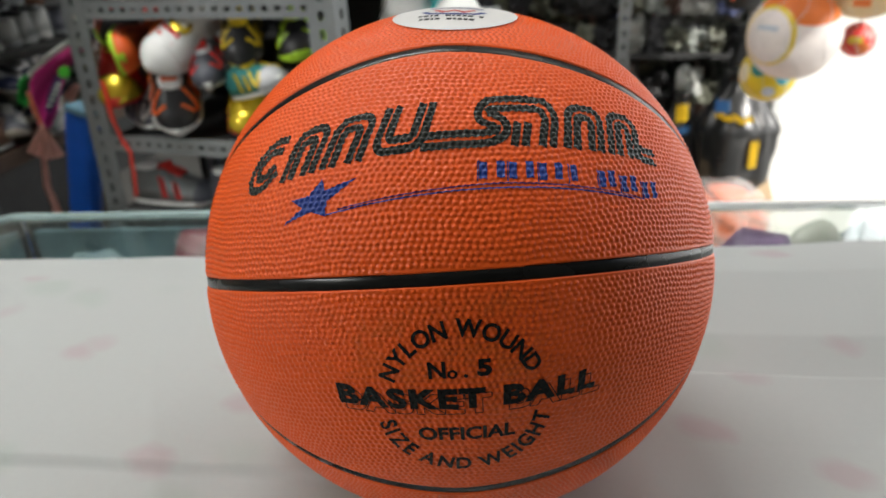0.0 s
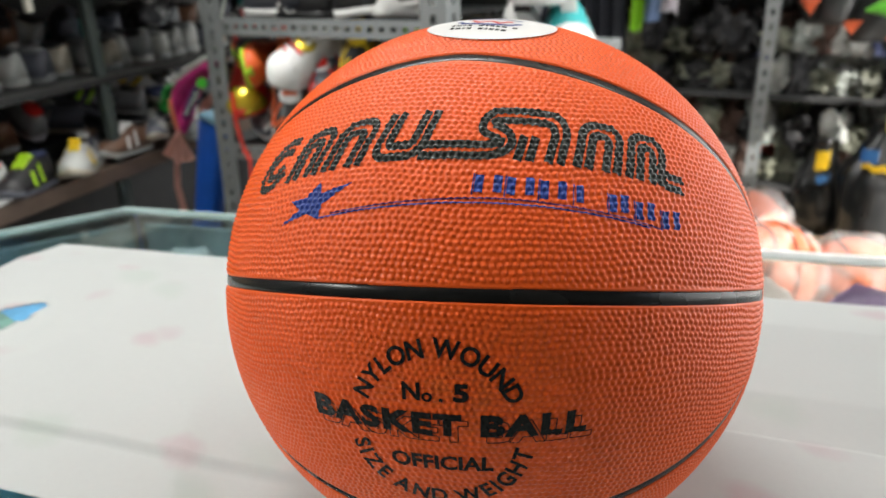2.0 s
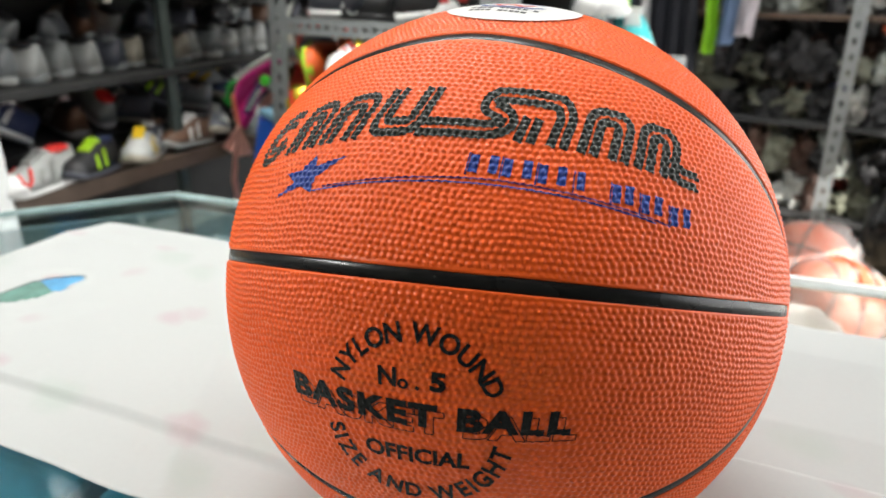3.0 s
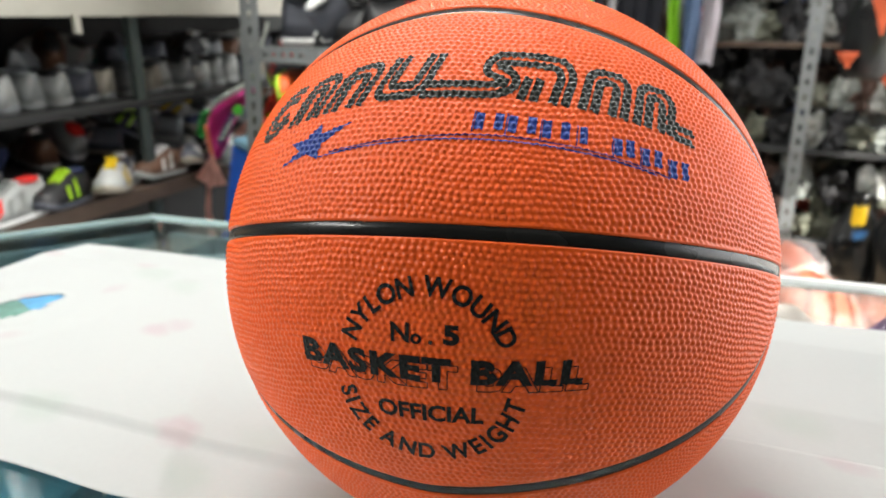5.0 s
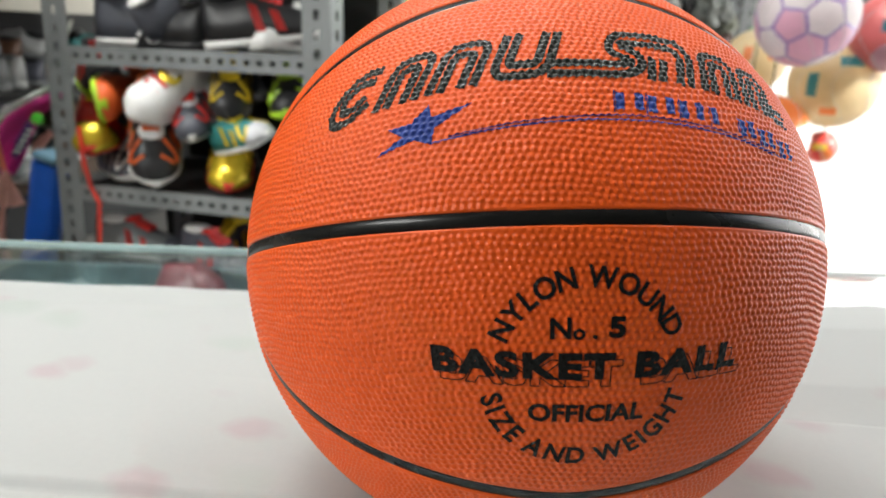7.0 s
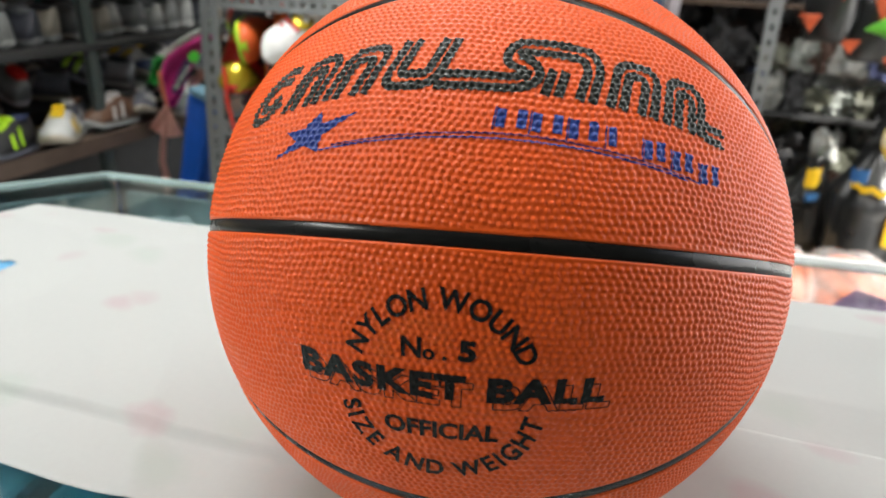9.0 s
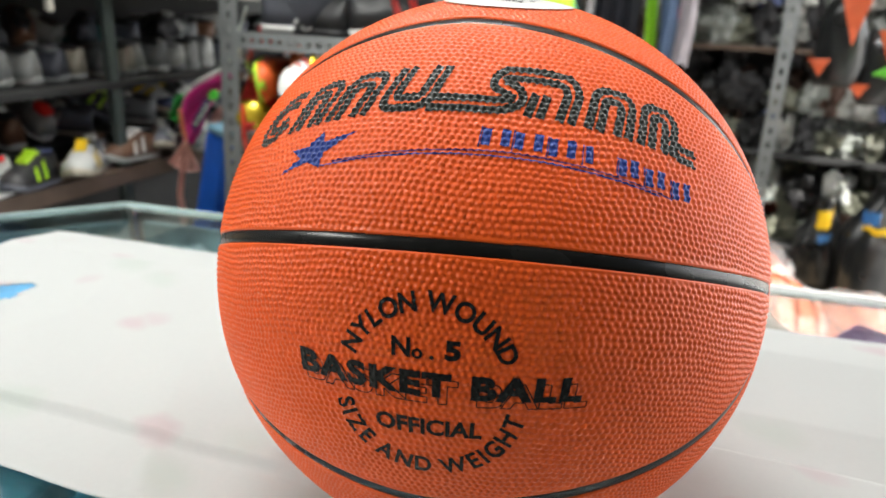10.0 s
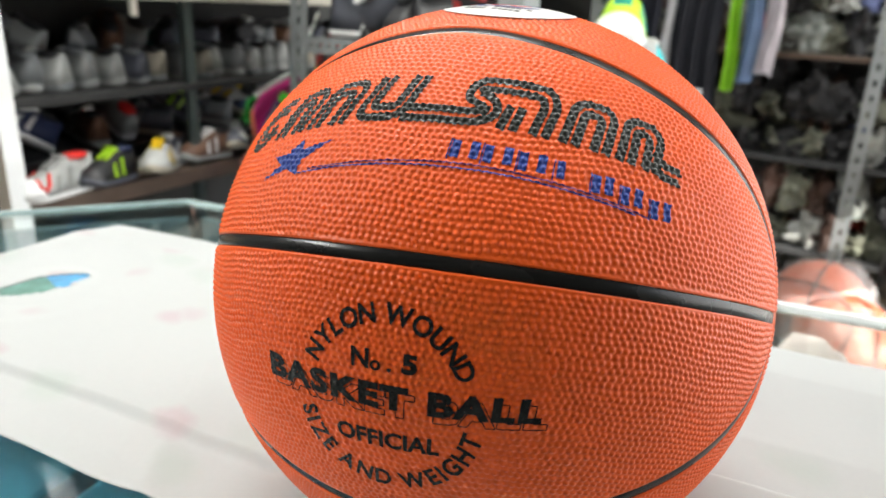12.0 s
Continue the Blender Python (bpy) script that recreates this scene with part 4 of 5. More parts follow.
def ribbon(stops, seed, thick=0.002, wave=0.003, y0=0.0):
    """A soft cloth strip along stops (x, z, width), with a gentle wave and turned edges."""
    bm = bmesh.new()
    rows = []
    n = 18
    for j in range(n + 1):
        v = j / n * (len(stops) - 1)
        k = min(int(v), len(stops) - 2)
        f = v - k
        x, z, w = (stops[k][q] * (1 - f) + stops[k + 1][q] * f for q in range(3))
        dx, dz = stops[k + 1][0] - stops[k][0], stops[k + 1][1] - stops[k][1]
        ln = math.hypot(dx, dz)
        nx, nz = -dz / ln, dx / ln
        row = []
        for i in range(9):
            u = i / 8 - 0.5
            yy = y0 + wave * math.sin(u * 7 + seed + 2.2 * v) + 0.5 * wave * noise.noise((u * 4, v * 3, seed))
            row.append(bm.verts.new((x + nx * u * w, yy, z + nz * u * w)))
        rows.append(row)
    for a, b in zip(rows, rows[1:]):
        for i in range(8):
            bm.faces.new((a[i], a[i + 1], b[i + 1], b[i]))
    bmesh.ops.solidify(bm, geom=bm.faces[:], thickness=thick)
    return bm


MAGENTA, PEACH, PALE = paint("magenta_cloth", (0.72, 0.04, 0.32)), paint("peach_cloth", (0.66, 0.36, 0.30)), paint("pale_cloth", (0.60, 0.66, 0.60))
bagp = thing("hanging_bag", pose(-1.02, 0.70, 1.03, 0, 0, 38), "pink cloth bag with green trim and peach ribbons", "bag")
part("cloth", ribbon(((0.085, 0.050, 0.018), (0.035, 0.018, 0.040), (0.008, -0.018, 0.052), (-0.004, -0.056, 0.044), (-0.015, -0.095, 0.020)), 3, 0.006, 0.006), MAGENTA, bagp, smooth=True)
part("flap", ribbon(((0.004, 0.012, 0.014), (-0.020, -0.018, 0.040), (-0.042, -0.052, 0.016)), 5, 0.005, 0.004, 0.014), paint("green_cloth", (0.03, 0.34, 0.06)), bagp, "green flap", smooth=True)
part("band", ribbon(((-0.016, 0.004, 0.008), (0.022, 0.030, 0.011), (0.080, 0.062, 0.010)), 8, 0.004, 0.002, -0.008), PALE, bagp, "pale edge band", smooth=True)
part("lining", ribbon(((0.034, -0.004, 0.014), (0.014, -0.040, 0.018), (0.000, -0.064, 0.010)), 4, 0.003, 0.002, -0.010), paint("purple_cloth", (0.10, 0.03, 0.16)), bagp, "dark purple lining with pale stitches", smooth=True)
for k in range(5):
    part("stitch", boxes(((0.026 - 0.006 * k, -0.0165, -0.018 - 0.009 * k), (0.037 - 0.006 * k, -0.0145, -0.0145 - 0.009 * k))), PALE, bagp)
part("button", tube(bmesh.new(), [(0.046, -0.024, 0.004), (0.046, -0.012, 0.004)], 0.010, 14), paint("lime_plastic", (0.10, 0.60, 0.05)), bagp, "bright green round clasp")
part("edging", ribbon(((-0.022, -0.024, 0.008), (-0.020, -0.060, 0.010), (-0.016, -0.090, 0.006)), 6, 0.003, 0.002, -0.009), paint("peach_orange_cloth", (0.75, 0.26, 0.16)), bagp, "orange edging", smooth=True)
for k, (x, z, w) in enumerate(((-0.046, -0.140, 0.022), (-0.026, -0.152, 0.020), (-0.004, -0.150, 0.024))):
    part("ribbon", ribbon(((-0.015, -0.086, 0.007), ((x - 0.015) / 2, (z - 0.086) / 2, 0.014), (x, z, w)), 11 + k, 0.002, 0.003, -0.006 - 0.003 * k), PEACH, bagp, "pale peach ribbon", smooth=True)
part("ribbon", ribbon(((0.062, -0.022, 0.012), (0.040, -0.045, 0.020), (0.026, -0.060, 0.008)), 19, 0.002, 0.003, -0.004), PEACH, bagp, "pale peach ribbon", smooth=True)
part("tail", ribbon(((-0.030, -0.150, 0.010), (-0.040, -0.206, 0.013), (-0.034, -0.275, 0.015)), 21, 0.002, 0.003, 0.0), PEACH, bagp, "pale peach hanging strap", smooth=True)
part("strap", tube(bmesh.new(), [(0.07, 0, 0.05), (0.10, -0.02, 0.12), (0.118, -0.018, 0.17)], 0.003, 6), PALE, bagp)

roll = thing("blue_board", pose(-1.085, 0.71, 0.60, 0, 16, 0), "upright blue padded board leaning by the rack", "board")
part("pad", boxes(((0.0, -0.018, 0), (0.056, 0.018, 0.385)), bevel=0.012), paint("blue_vinyl", (0.016, 0.12, 0.60), 0.4), roll)
part("cap", boxes(((0.004, -0.02, 0.385), (0.052, 0.02, 0.40)), bevel=0.006), paint("pale_blue_tape", (0.20, 0.38, 0.50)), roll, "pale blue taped end")
st = thing("stool", pose(-1.05, 0.71, 0), "plain dark stool under the blue board", "stool")
part("seat", boxes(((-0.12, -0.12, 0.57), (0.14, 0.12, 0.60)), bevel=0.006), M["wood"], st)
for x in (-0.11, 0.11):
    for y in (-0.11, 0.09):
        part("leg", boxes(((x, y, 0), (x + 0.025, y + 0.025, 0.57)), bevel=0.002), M["wood"], st)


# ---------------------------------------------------------------- shoe cabinet along the side
CAB = Matrix(((-0.183, -0.983, 0, -0.992), (0.983, -0.183, 0, 0.19), (0, 0, 1, 0), (0, 0, 0, 1)))      # x along the front, y into it
cabinet = thing("shoe_cabinet", CAB, "dim aluminium-framed shoe cabinet with brown boards", "cabinet")
LEN, DEP = 1.25, 0.34
part("post", boxes(((0.0, -0.004, 0), (0.03, 0.03, 2.0)), bevel=0.002), M["alu"], cabinet, "bright aluminium corner post")
part("post", boxes(((LEN - 0.03, 0, 0), (LEN, 0.03, 2.0)), bevel=0.002), M["steel"], cabinet)
part("post", boxes(((0.385, 0.010, 0), (0.407, 0.026, 2.0)), bevel=0.002), material("dark_green_steel", (0.055, 0.07, 0.065), 0.5, var=0.3), cabinet, "dark green inner post")
part("board", boxes(((0.032, -0.004, 0.872), (LEN, DEP, 0.902)), bevel=0.002), M["wood"], cabinet)
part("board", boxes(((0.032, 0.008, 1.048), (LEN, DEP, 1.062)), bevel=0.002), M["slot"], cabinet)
part("board", boxes(((0.032, 0.008, 0.45), (LEN, DEP, 0.47)), bevel=0.002), M["wood"], cabinet)
part("header", boxes(((0.032, -0.002, 1.212), (LEN, 0.02, 1.252)), bevel=0.002), M["cream"], cabinet, "pale cream front rail")
part("lid", boxes(((0.032, 0.022, 1.232), (LEN, DEP, 1.25)), bevel=0.002), M["wood"], cabinet)
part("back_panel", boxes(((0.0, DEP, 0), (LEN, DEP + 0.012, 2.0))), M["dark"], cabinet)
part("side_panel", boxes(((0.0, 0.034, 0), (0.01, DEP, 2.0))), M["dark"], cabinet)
part("base", boxes(((0.0, 0.02, 0), (LEN, DEP, 0.08))), M["wood"], cabinet)
part("hook", boxes(((0.25, -0.012, 1.185), (0.262, -0.003, 1.215)), bevel=0.001), M["cream"], cabinet)

rnd = random.Random(4)
x, k = 0.06, 0
while x < LEN - 0.05:                                     # small pale shoes, heels out
    # pale cloth is greyed here to put the cabinet's shade into the colour
    u = ("dim_white", "grey", "dim_white", "shaded_white", "dim_white", "slate", "sand", "grey", "sand")[k % 9]
    shoe(CAB @ pose(x, 0.045 + rnd.uniform(0, 0.025), 1.0625, rnd.uniform(-7, 7), -rnd.uniform(0, 5), 90 + rnd.uniform(-16, 16)), u, ("shaded_white", "dim_white", "grey")[k % 3], ("grey", "black", "dim_white")[k % 3], ("black", "grey")[k % 2], 0.128 + rnd.uniform(0, 0.028),
         ("small pale trainer standing in the cabinet, heel outwards", "small greyish trainer standing in the cabinet, heel outwards")[k % 2], "shoes in the cabinet")
    x += 0.045 + rnd.uniform(0, 0.017)
    k += 1
x, k = 0.08, 0
while x < LEN - 0.06:                                     # a jumbled second row behind on a step
    shoe(CAB @ pose(x, 0.19, 1.0995, rnd.uniform(-10, 10), -rnd.uniform(0, 34), 70 + rnd.uniform(-60, 60)), ("slate", "black", "shaded_white", "grey", "brown", "dim_white", "slate", "teal")[k % 8], ("grey", "shaded_white", "black")[k % 3], ("black", "dim_white")[k % 2], "black", 0.14, "dull trainer on the cabinet's back step", "shoes in the cabinet")
    x += 0.058 + rnd.uniform(0, 0.022)
    k += 1
part("step", boxes(((0.04, 0.175, 1.0625), (LEN - 0.01, DEP, 1.099))), M["dark"], cabinet)
# white trainers take the greyed tone for the shade under the lid
LOW = (("dim_white", "white", "dim_white", "red"), ("black", "slate", "lime", "navy"), ("dim_white", "sand", "yellow", "black"), ("slate", "dim_white", "white", "brown"), ("brown", "dim_white", "white", "black"), ("slate", "sand", "dim_white", "black"),
       ("grey", "dim_white", "white", "black"), ("navy", "sand", "white", "black"), ("brown", "white", "dim_white", "black"))
TINT = dict(slate="dark grey", shaded_white="shaded white", dim_white="pale grey", sand="beige", grey="grey")
for k in range(13):
    u, so, ac, li = LOW[k % 9]
    shoe(CAB @ pose(0.165 + 0.083 * k, 0.03 + 0.05 * (k % 2) * (k > 1), 0.9025, 0, -4 * (k % 3), 205 + rnd.uniform(-22, 22)), u, so, ac, li, 0.14 if k else 0.15, f"{TINT.get(u, u)} trainer with {TINT.get(ac, ac)} stripes in the cabinet", "shoes in the cabinet", toe=("white" if k == 0 else None), chevrons=("red" if k == 0 else ac if k % 2 and k > 1 else None))
for k in range(12):
    u, so, ac, li = LOW[(5 * k + 3) % 9] if k != 1 else ("navy", "white", "white", "black")
    shoe(CAB @ pose(0.12 + 0.09 * k, 0.17 + 0.03 * (k % 2), 0.9315, 0, -24 * (k % 2) - 8, 120 + rnd.uniform(-60, 60)), u, so, ac, li, 0.15, "dull trainer at the back of the cabinet", "shoes in the cabinet")
part("riser", boxes(((0.09, 0.15, 0.9025), (LEN - 0.02, DEP - 0.02, 0.931))), M["dark"], cabinet)


def price_tag(m, mat, lab):
    t = tagged(part("price_tag", boxes(((-0.017, -0.001, 0), (0.017, 0.001, 0.042)), bevel=0.0005), mat), lab, "tag", "tags in the cabinet")
    t.matrix_world = m
    return t


price_tag(CAB @ pose(0.20, 0.012, 0.9025, -14, 6, 4), M["white_panel"], "blank pale card tag leaning on a shoe")
price_tag(CAB @ pose(0.135, 0.010, 0.9025, -14, -4, 4), paint("yellow_card", (0.60, 0.43, 0.02)), "yellow card tag leaning on a shoe")

for k, (z0, z1, dx) in enumerate(((0.0, 0.30, 0), (0.30, 0.60, 0.01), (0.60, 0.86, -0.005), (0.86, 0.99, 0.004), (0.99, 1.12, -0.003))):
    b = thing("carton", pose(-1.00 + dx, 0.055, z0, 0, 0, 10 + 2 * k), "plain brown cardboard carton in a stack", "carton", "stacked cartons")
    part("body", boxes(((-0.30, -0.22, 0), (0.0, 0.10, z1 - z0 - 0.001)), bevel=0.003), M["carton"], b)
    part("tape", boxes(((-0.175, -0.2215, 0.002), (-0.125, 0.1015, z1 - z0 + 0.0005))), M["cream"], b)

# ---------------------------------------------------------------- goods at the back of the shop
def crumpled(seed, sx, sy, sz, rough=0.32, sub=3):
    """A crumpled bag: an uneven, creased lump resting on z = 0."""
    bm = bmesh.new()
    bmesh.ops.create_icosphere(bm, subdivisions=sub, radius=1)
    off = Vector((seed * 3.1, seed * 1.7, seed * 0.9))
    lows = []
    for v in bm.verts:
        d = v.co.normalized()
        n1 = noise.noise(d * 1.6 + off)
        n2 = abs(noise.noise(d * 4.2 + off * 2))
        n3 = abs(noise.noise(d * 9.0 + off * 3))
        r = 1 + rough * (0.8 * n1 - 0.7 * n2 - 0.35 * n3)
        v.co = Vector((d.x * sx * r, d.y * sy * r, max(-0.72, d.z * r) * sz))
    lo = min(v.co.z for v in bm.verts)
    for v in bm.verts:
        v.co.z -= lo
    return bm


BAGS = [material(f"plastic_bag_{n}", col, 0.55, var=0.45, fine=30, broad=11, bump=0.4, depth=0.004, random_tint=0.4, spec=0.35) for n, col in
        (("grey", (0.20, 0.215, 0.20)), ("pale", (0.38, 0.39, 0.37)), ("olive", (0.12, 0.125, 0.095)), ("brown", (0.075, 0.042, 0.032)), ("black", (0.018, 0.018, 0.02)), ("blue", (0.10, 0.12, 0.24)), ("red", (0.30, 0.05, 0.035)))]
BAG_WORD = ("grey", "pale clear", "olive grey", "brown", "black", "bluish", "reddish")
back = thing("goods_rack", pose(0, 0, 0), "dark goods rack crammed with plastic-wrapped stock", "shelving rack")
BY0, BY1 = 2.45, 2.85
for x in (-1.25, -0.165, 0.33):
    for y in (BY0 - 0.02, BY1):
        part("post", slotted_bar(2.1, 0.045, 0.003, 0.05, (0.02, 0.012)), M["steel"], back, at=pose(x, y, 0))
for z in (0.08, 0.42, 0.745, 1.10, 1.45):
    part("board", boxes(((-1.25, BY0, z), (0.37, BY1, z + 0.016)), bevel=0.002), M["dark"] if z != 1.10 else M["wood"], back)
part("back_panel", boxes(((-1.25, BY1 + 0.01, 0.0), (0.37, BY1 + 0.02, 2.1))), M["dark"], back)
rnd = random.Random(12)
shapes = []
for k in range(14):
    me = bpy.data.meshes.new("bag")
    bm = crumpled(k + 1, rnd.uniform(0.05, 0.10), rnd.uniform(0.045, 0.075), rnd.uniform(0.05, 0.11), 0.85)
    bm.to_mesh(me)
    bm.free()
    shapes.append(me)
for z in (0.096, 0.436, 0.761, 1.116, 1.466):
    for layer in range(4):
        x = -1.20 + 0.03 * layer
        while x < 0.31:
            kind = rnd.choices(range(7), (5, 4, 5, 2.2, 3, 0.8, 0.6))[0]
            if -0.62 < x < -0.25 and 0.7 < z < 1.1:
                kind = rnd.choice((3, 3, 4, 4, 2))
            me = shapes[rnd.randrange(14)].copy()
            me.materials.append(BAGS[kind])
            ob = new("plastic_bag", me)
            ob.matrix_world = pose(x, BY0 + 0.085 + 0.09 * (layer % 2) + rnd.uniform(-0.01, 0.02), z + 0.066 * layer, rnd.uniform(-12, 12) if layer else 0, rnd.uniform(-12, 12) if layer else 0, rnd.uniform(0, 360))
            tagged(ob, f"crumpled {BAG_WORD[kind]} plastic bag packed on the goods rack", "plastic bag", "bags on the goods rack")
            x += rnd.uniform(0.055, 0.105)

# garments on a rail before the rack
rail = thing("clothes_rail", pose(0, 0, 0), "thin steel clothes rail hung from the ceiling with sportswear", "clothes rail")
part("bar", tube(bmesh.new(), [(-1.25, 2.25, 1.62), (-0.36, 2.25, 1.62)], 0.011, 10), M["alu"], rail)
for x in (-1.24, -0.37):
    part("hanging_rod", tube(bmesh.new(), [(x, 2.25, 1.62), (x, 2.25, 2.999)], 0.006, 10), M["alu"], rail)
for k, (x, w, h, col, lab) in enumerate((
        (-1.22, 0.16, 0.62, (0.05, 0.06, 0.14), "navy sports trousers"), (-1.08, 0.10, 0.66, (0.55, 0.55, 0.60), "pale lilac sports shirt"), (-0.985, 0.09, 0.64, (0.02, 0.022, 0.035), "black sports trousers"), (-0.895, 0.035, 0.66, (0.70, 0.70, 0.72), "white side-striped trousers"),
        (-0.80, 0.15, 0.69, (0.022, 0.024, 0.034), "black sports trousers"), (-0.675, 0.035, 0.61, (0.30, 0.62, 0.03), "neon green trousers"), (-0.625, 0.05, 0.58, (0.16, 0.24, 0.40), "blue sports shirt"), (-0.565, 0.05, 0.55, (0.58, 0.54, 0.58), "pale pink sports shirt"))):
    g = thing("garment", pose(x + 0.125, 2.25, 1.60), lab + " hanging on the rail", "garment", "garments on the rail")
    part("cloth", cloth_panel(w, h, max(1.0, w * 22), 0.014, 20 + k, 0.12, 20, 16), paint(f"garment_cloth_{k}", col, 0.8), g, smooth=True)
    part("hanger", tube(bmesh.new(), [(-w * 0.45, 0, -0.004), (0, 0, 0.02), (0, 0, 0.032), (w * 0.45, 0, -0.004)], 0.003, 6), M["alu"], g)

# cream box on the high board
bx = thing("cream_box", pose(-0.42, 2.46, 1.116), "cream cardboard box on the high board", "box")
part("body", boxes(((-0.14, 0, 0.20), (0.12, 0.2, 0.26)), bevel=0.004), M["cream"], bx)
part("lid", boxes(((-0.145, -0.004, 0.26), (0.125, 0.204, 0.29)), bevel=0.004), M["cream"], bx)


def gathered(seed, sx, sy, h):
    """A filled plastic bag: a soft pleated body drawn in to a tuft at the top, resting on z = 0."""
    rows, n = 26, 60
    secs = []
    off = Vector((seed * 1.3, seed * 0.7, 0))
    for j in range(rows + 1):
        v = j / rows
        body = min(1.0, 0.72 + 2.2 * v) if v < 0.5 else (1.0 if v < 0.55 else max(0.22, 1 - 1.9 * (v - 0.55)))
        if v > 0.94:
            body += (v - 0.94) * 3
        pleat = 0.03 + 0.16 * max(0, v - 0.3)
        ring = []
        for k in range(n):
            a = math.tau * k / n
            d = Vector((math.cos(a), math.sin(a), 0))
            r = body * (1 + pleat * math.sin(7 * a + 5 * noise.noise(d * 1.5 + off + Vector((0, 0, 1.5 * v)))) + 0.16 * noise.noise(d * 1.3 + off + Vector((0, 0, 2.2 * v))) + 0.12 * abs(noise.noise(d * 2.6 + off + Vector((0, 0, 4 * v)))))
            ring.append((sx * r * d.x, sy * r * d.y, h * v + 0.012 * noise.noise(d * 2 + off) * v))
        secs.append(ring)
    return loft(secs)


# black bags with yellow print
def black_bag(m, seed, sx, sy, sz, lab, group, prints=(), mat=None):
    t = thing("black_bag", m, lab, "plastic bag", group)
    part("bag", gathered(seed, sx, sy, sz * 1.9), mat or M["black_film"], t, smooth=True)
    for (x, z, w, h, a, col) in prints:
        bm = bmesh.new()
        rows = []
        for j in range(9):
            u = (j / 8 - 0.5) * w
            rows.append([bm.verts.new((x + u, -sy * (1.04 - 0.5 * ((x + u) / sx) ** 2) - 0.006, z + s * h / 2 + a * u + 0.006 * math.sin(j * 1.9))) for s in (-1, 1)])
        for p, q in zip(rows, rows[1:]):
            bm.faces.new((p[0], q[0], q[1], p[1]))
        bmesh.ops.solidify(bm, geom=bm.faces[:], thickness=0.002)
        part("print", bm, paint("print_" + col, dict(yellow=(0.75, 0.50, 0.02), blue=(0.05, 0.18, 0.42), orange=(0.62, 0.11, 0.025))[col]), t, f"{col} printed strip")
    return t


crate = thing("crate", pose(0.20, 2.24, 0), "plain brown cardboard crate on the floor", "crate")
part("body", boxes(((-0.34, -0.17, 0.0), (0.19, 0.17, 0.355)), bevel=0.01), M["carton"], crate)
part("rim", boxes(((-0.35, -0.18, 0.33), (0.20, 0.18, 0.36)), bevel=0.006), M["carton"], crate)
black_bag(pose(0.255, 2.20, 0.36), 21, 0.122, 0.105, 0.21, "shiny black plastic bag with yellow printed strips", "black bags", ((-0.01, 0.270, 0.11, 0.020, -0.12, "yellow"), (0.062, 0.15, 0.026, 0.09, 0.0, "yellow"), (-0.05, 0.305, 0.045, 0.04, 0, "blue")))
black_bag(pose(0.085, 2.27, 0.36), 25, 0.075, 0.09, 0.16, "black plastic bag with a yellow mark", "black bags", ((0.0, 0.26, 0.04, 0.06, 0.2, "yellow"), (0.01, 0.20, 0.04, 0.025, 0.2, "blue")))
black_bag(pose(0.27, 2.36, 0.36), 33, 0.075, 0.05, 0.27, "tall black plastic bag standing on others", "black bags", ())


# sports pouches with orange panels, hung from the ceiling on cords
def pouch(x, y, z, seed, h, lab):
    t = thing("sports_pouch", pose(x, y, z), lab, "pouch", "hanging pouches")
    bm = crumpled(seed, 0.075, 0.035, h, 0.30, 3)
    part("bag", bm, M["black_film"], t, smooth=True)
    top = h * 1.5
    for k, (px, pz, w, hh) in enumerate(((0.02, top * 0.78, 0.085, h * 0.9), (-0.045, top * 0.22, 0.06, h * 0.3))):
        bm = bmesh.new()
        vs = [bm.verts.new(p) for p in ((px - w / 2, -0.044, pz + hh / 2), (px + w / 2, -0.044, pz + hh / 2), (px + w * 0.1, -0.050, pz - hh / 2))]
        bm.faces.new(vs)
        bmesh.ops.subdivide_edges(bm, edges=bm.edges[:], cuts=3, use_grid_fill=True)
        for v in bm.verts:
            v.co.y -= 0.006 * noise.noise(v.co * 40)
        bmesh.ops.solidify(bm, geom=bm.faces[:], thickness=0.004)
        part("panel", bm, paint("orange_mesh_cloth", (0.50, 0.085, 0.025), 0.7), t, "orange mesh panel")
    part("cord", tube(bmesh.new(), [(0, 0, top * 0.9), (0, 0, 2.998 - z)], 0.0015, 6), M["seam"], t)
    return t


pouch(0.03, 2.12, 1.03, 41, 0.16, "black and orange mesh pouch hanging on a cord")
pouch(0.14, 2.16, 0.98, 44, 0.13, "black pouch with orange panels hanging on a cord")
pouch(0.24, 2.20, 0.95, 47, 0.15, "dark pouch with an orange corner hanging on a cord")


# ---- toy balls in nets
ICO = [Vector(p).normalized() for p in [(0, s1, s2 * 1.618) for s1 in (-1, 1) for s2 in (-1, 1)] + [(s1, s2 * 1.618, 0) for s1 in (-1, 1) for s2 in (-1, 1)] + [(s2 * 1.618, 0, s1) for s1 in (-1, 1) for s2 in (-1, 1)]]


DODE = [(a + b + c3).normalized() for i, a in enumerate(ICO) for j, b in enumerate(ICO[:i]) for c3 in ICO[:j] if a.dot(b) > 0.3 and b.dot(c3) > 0.3 and a.dot(c3) > 0.3]


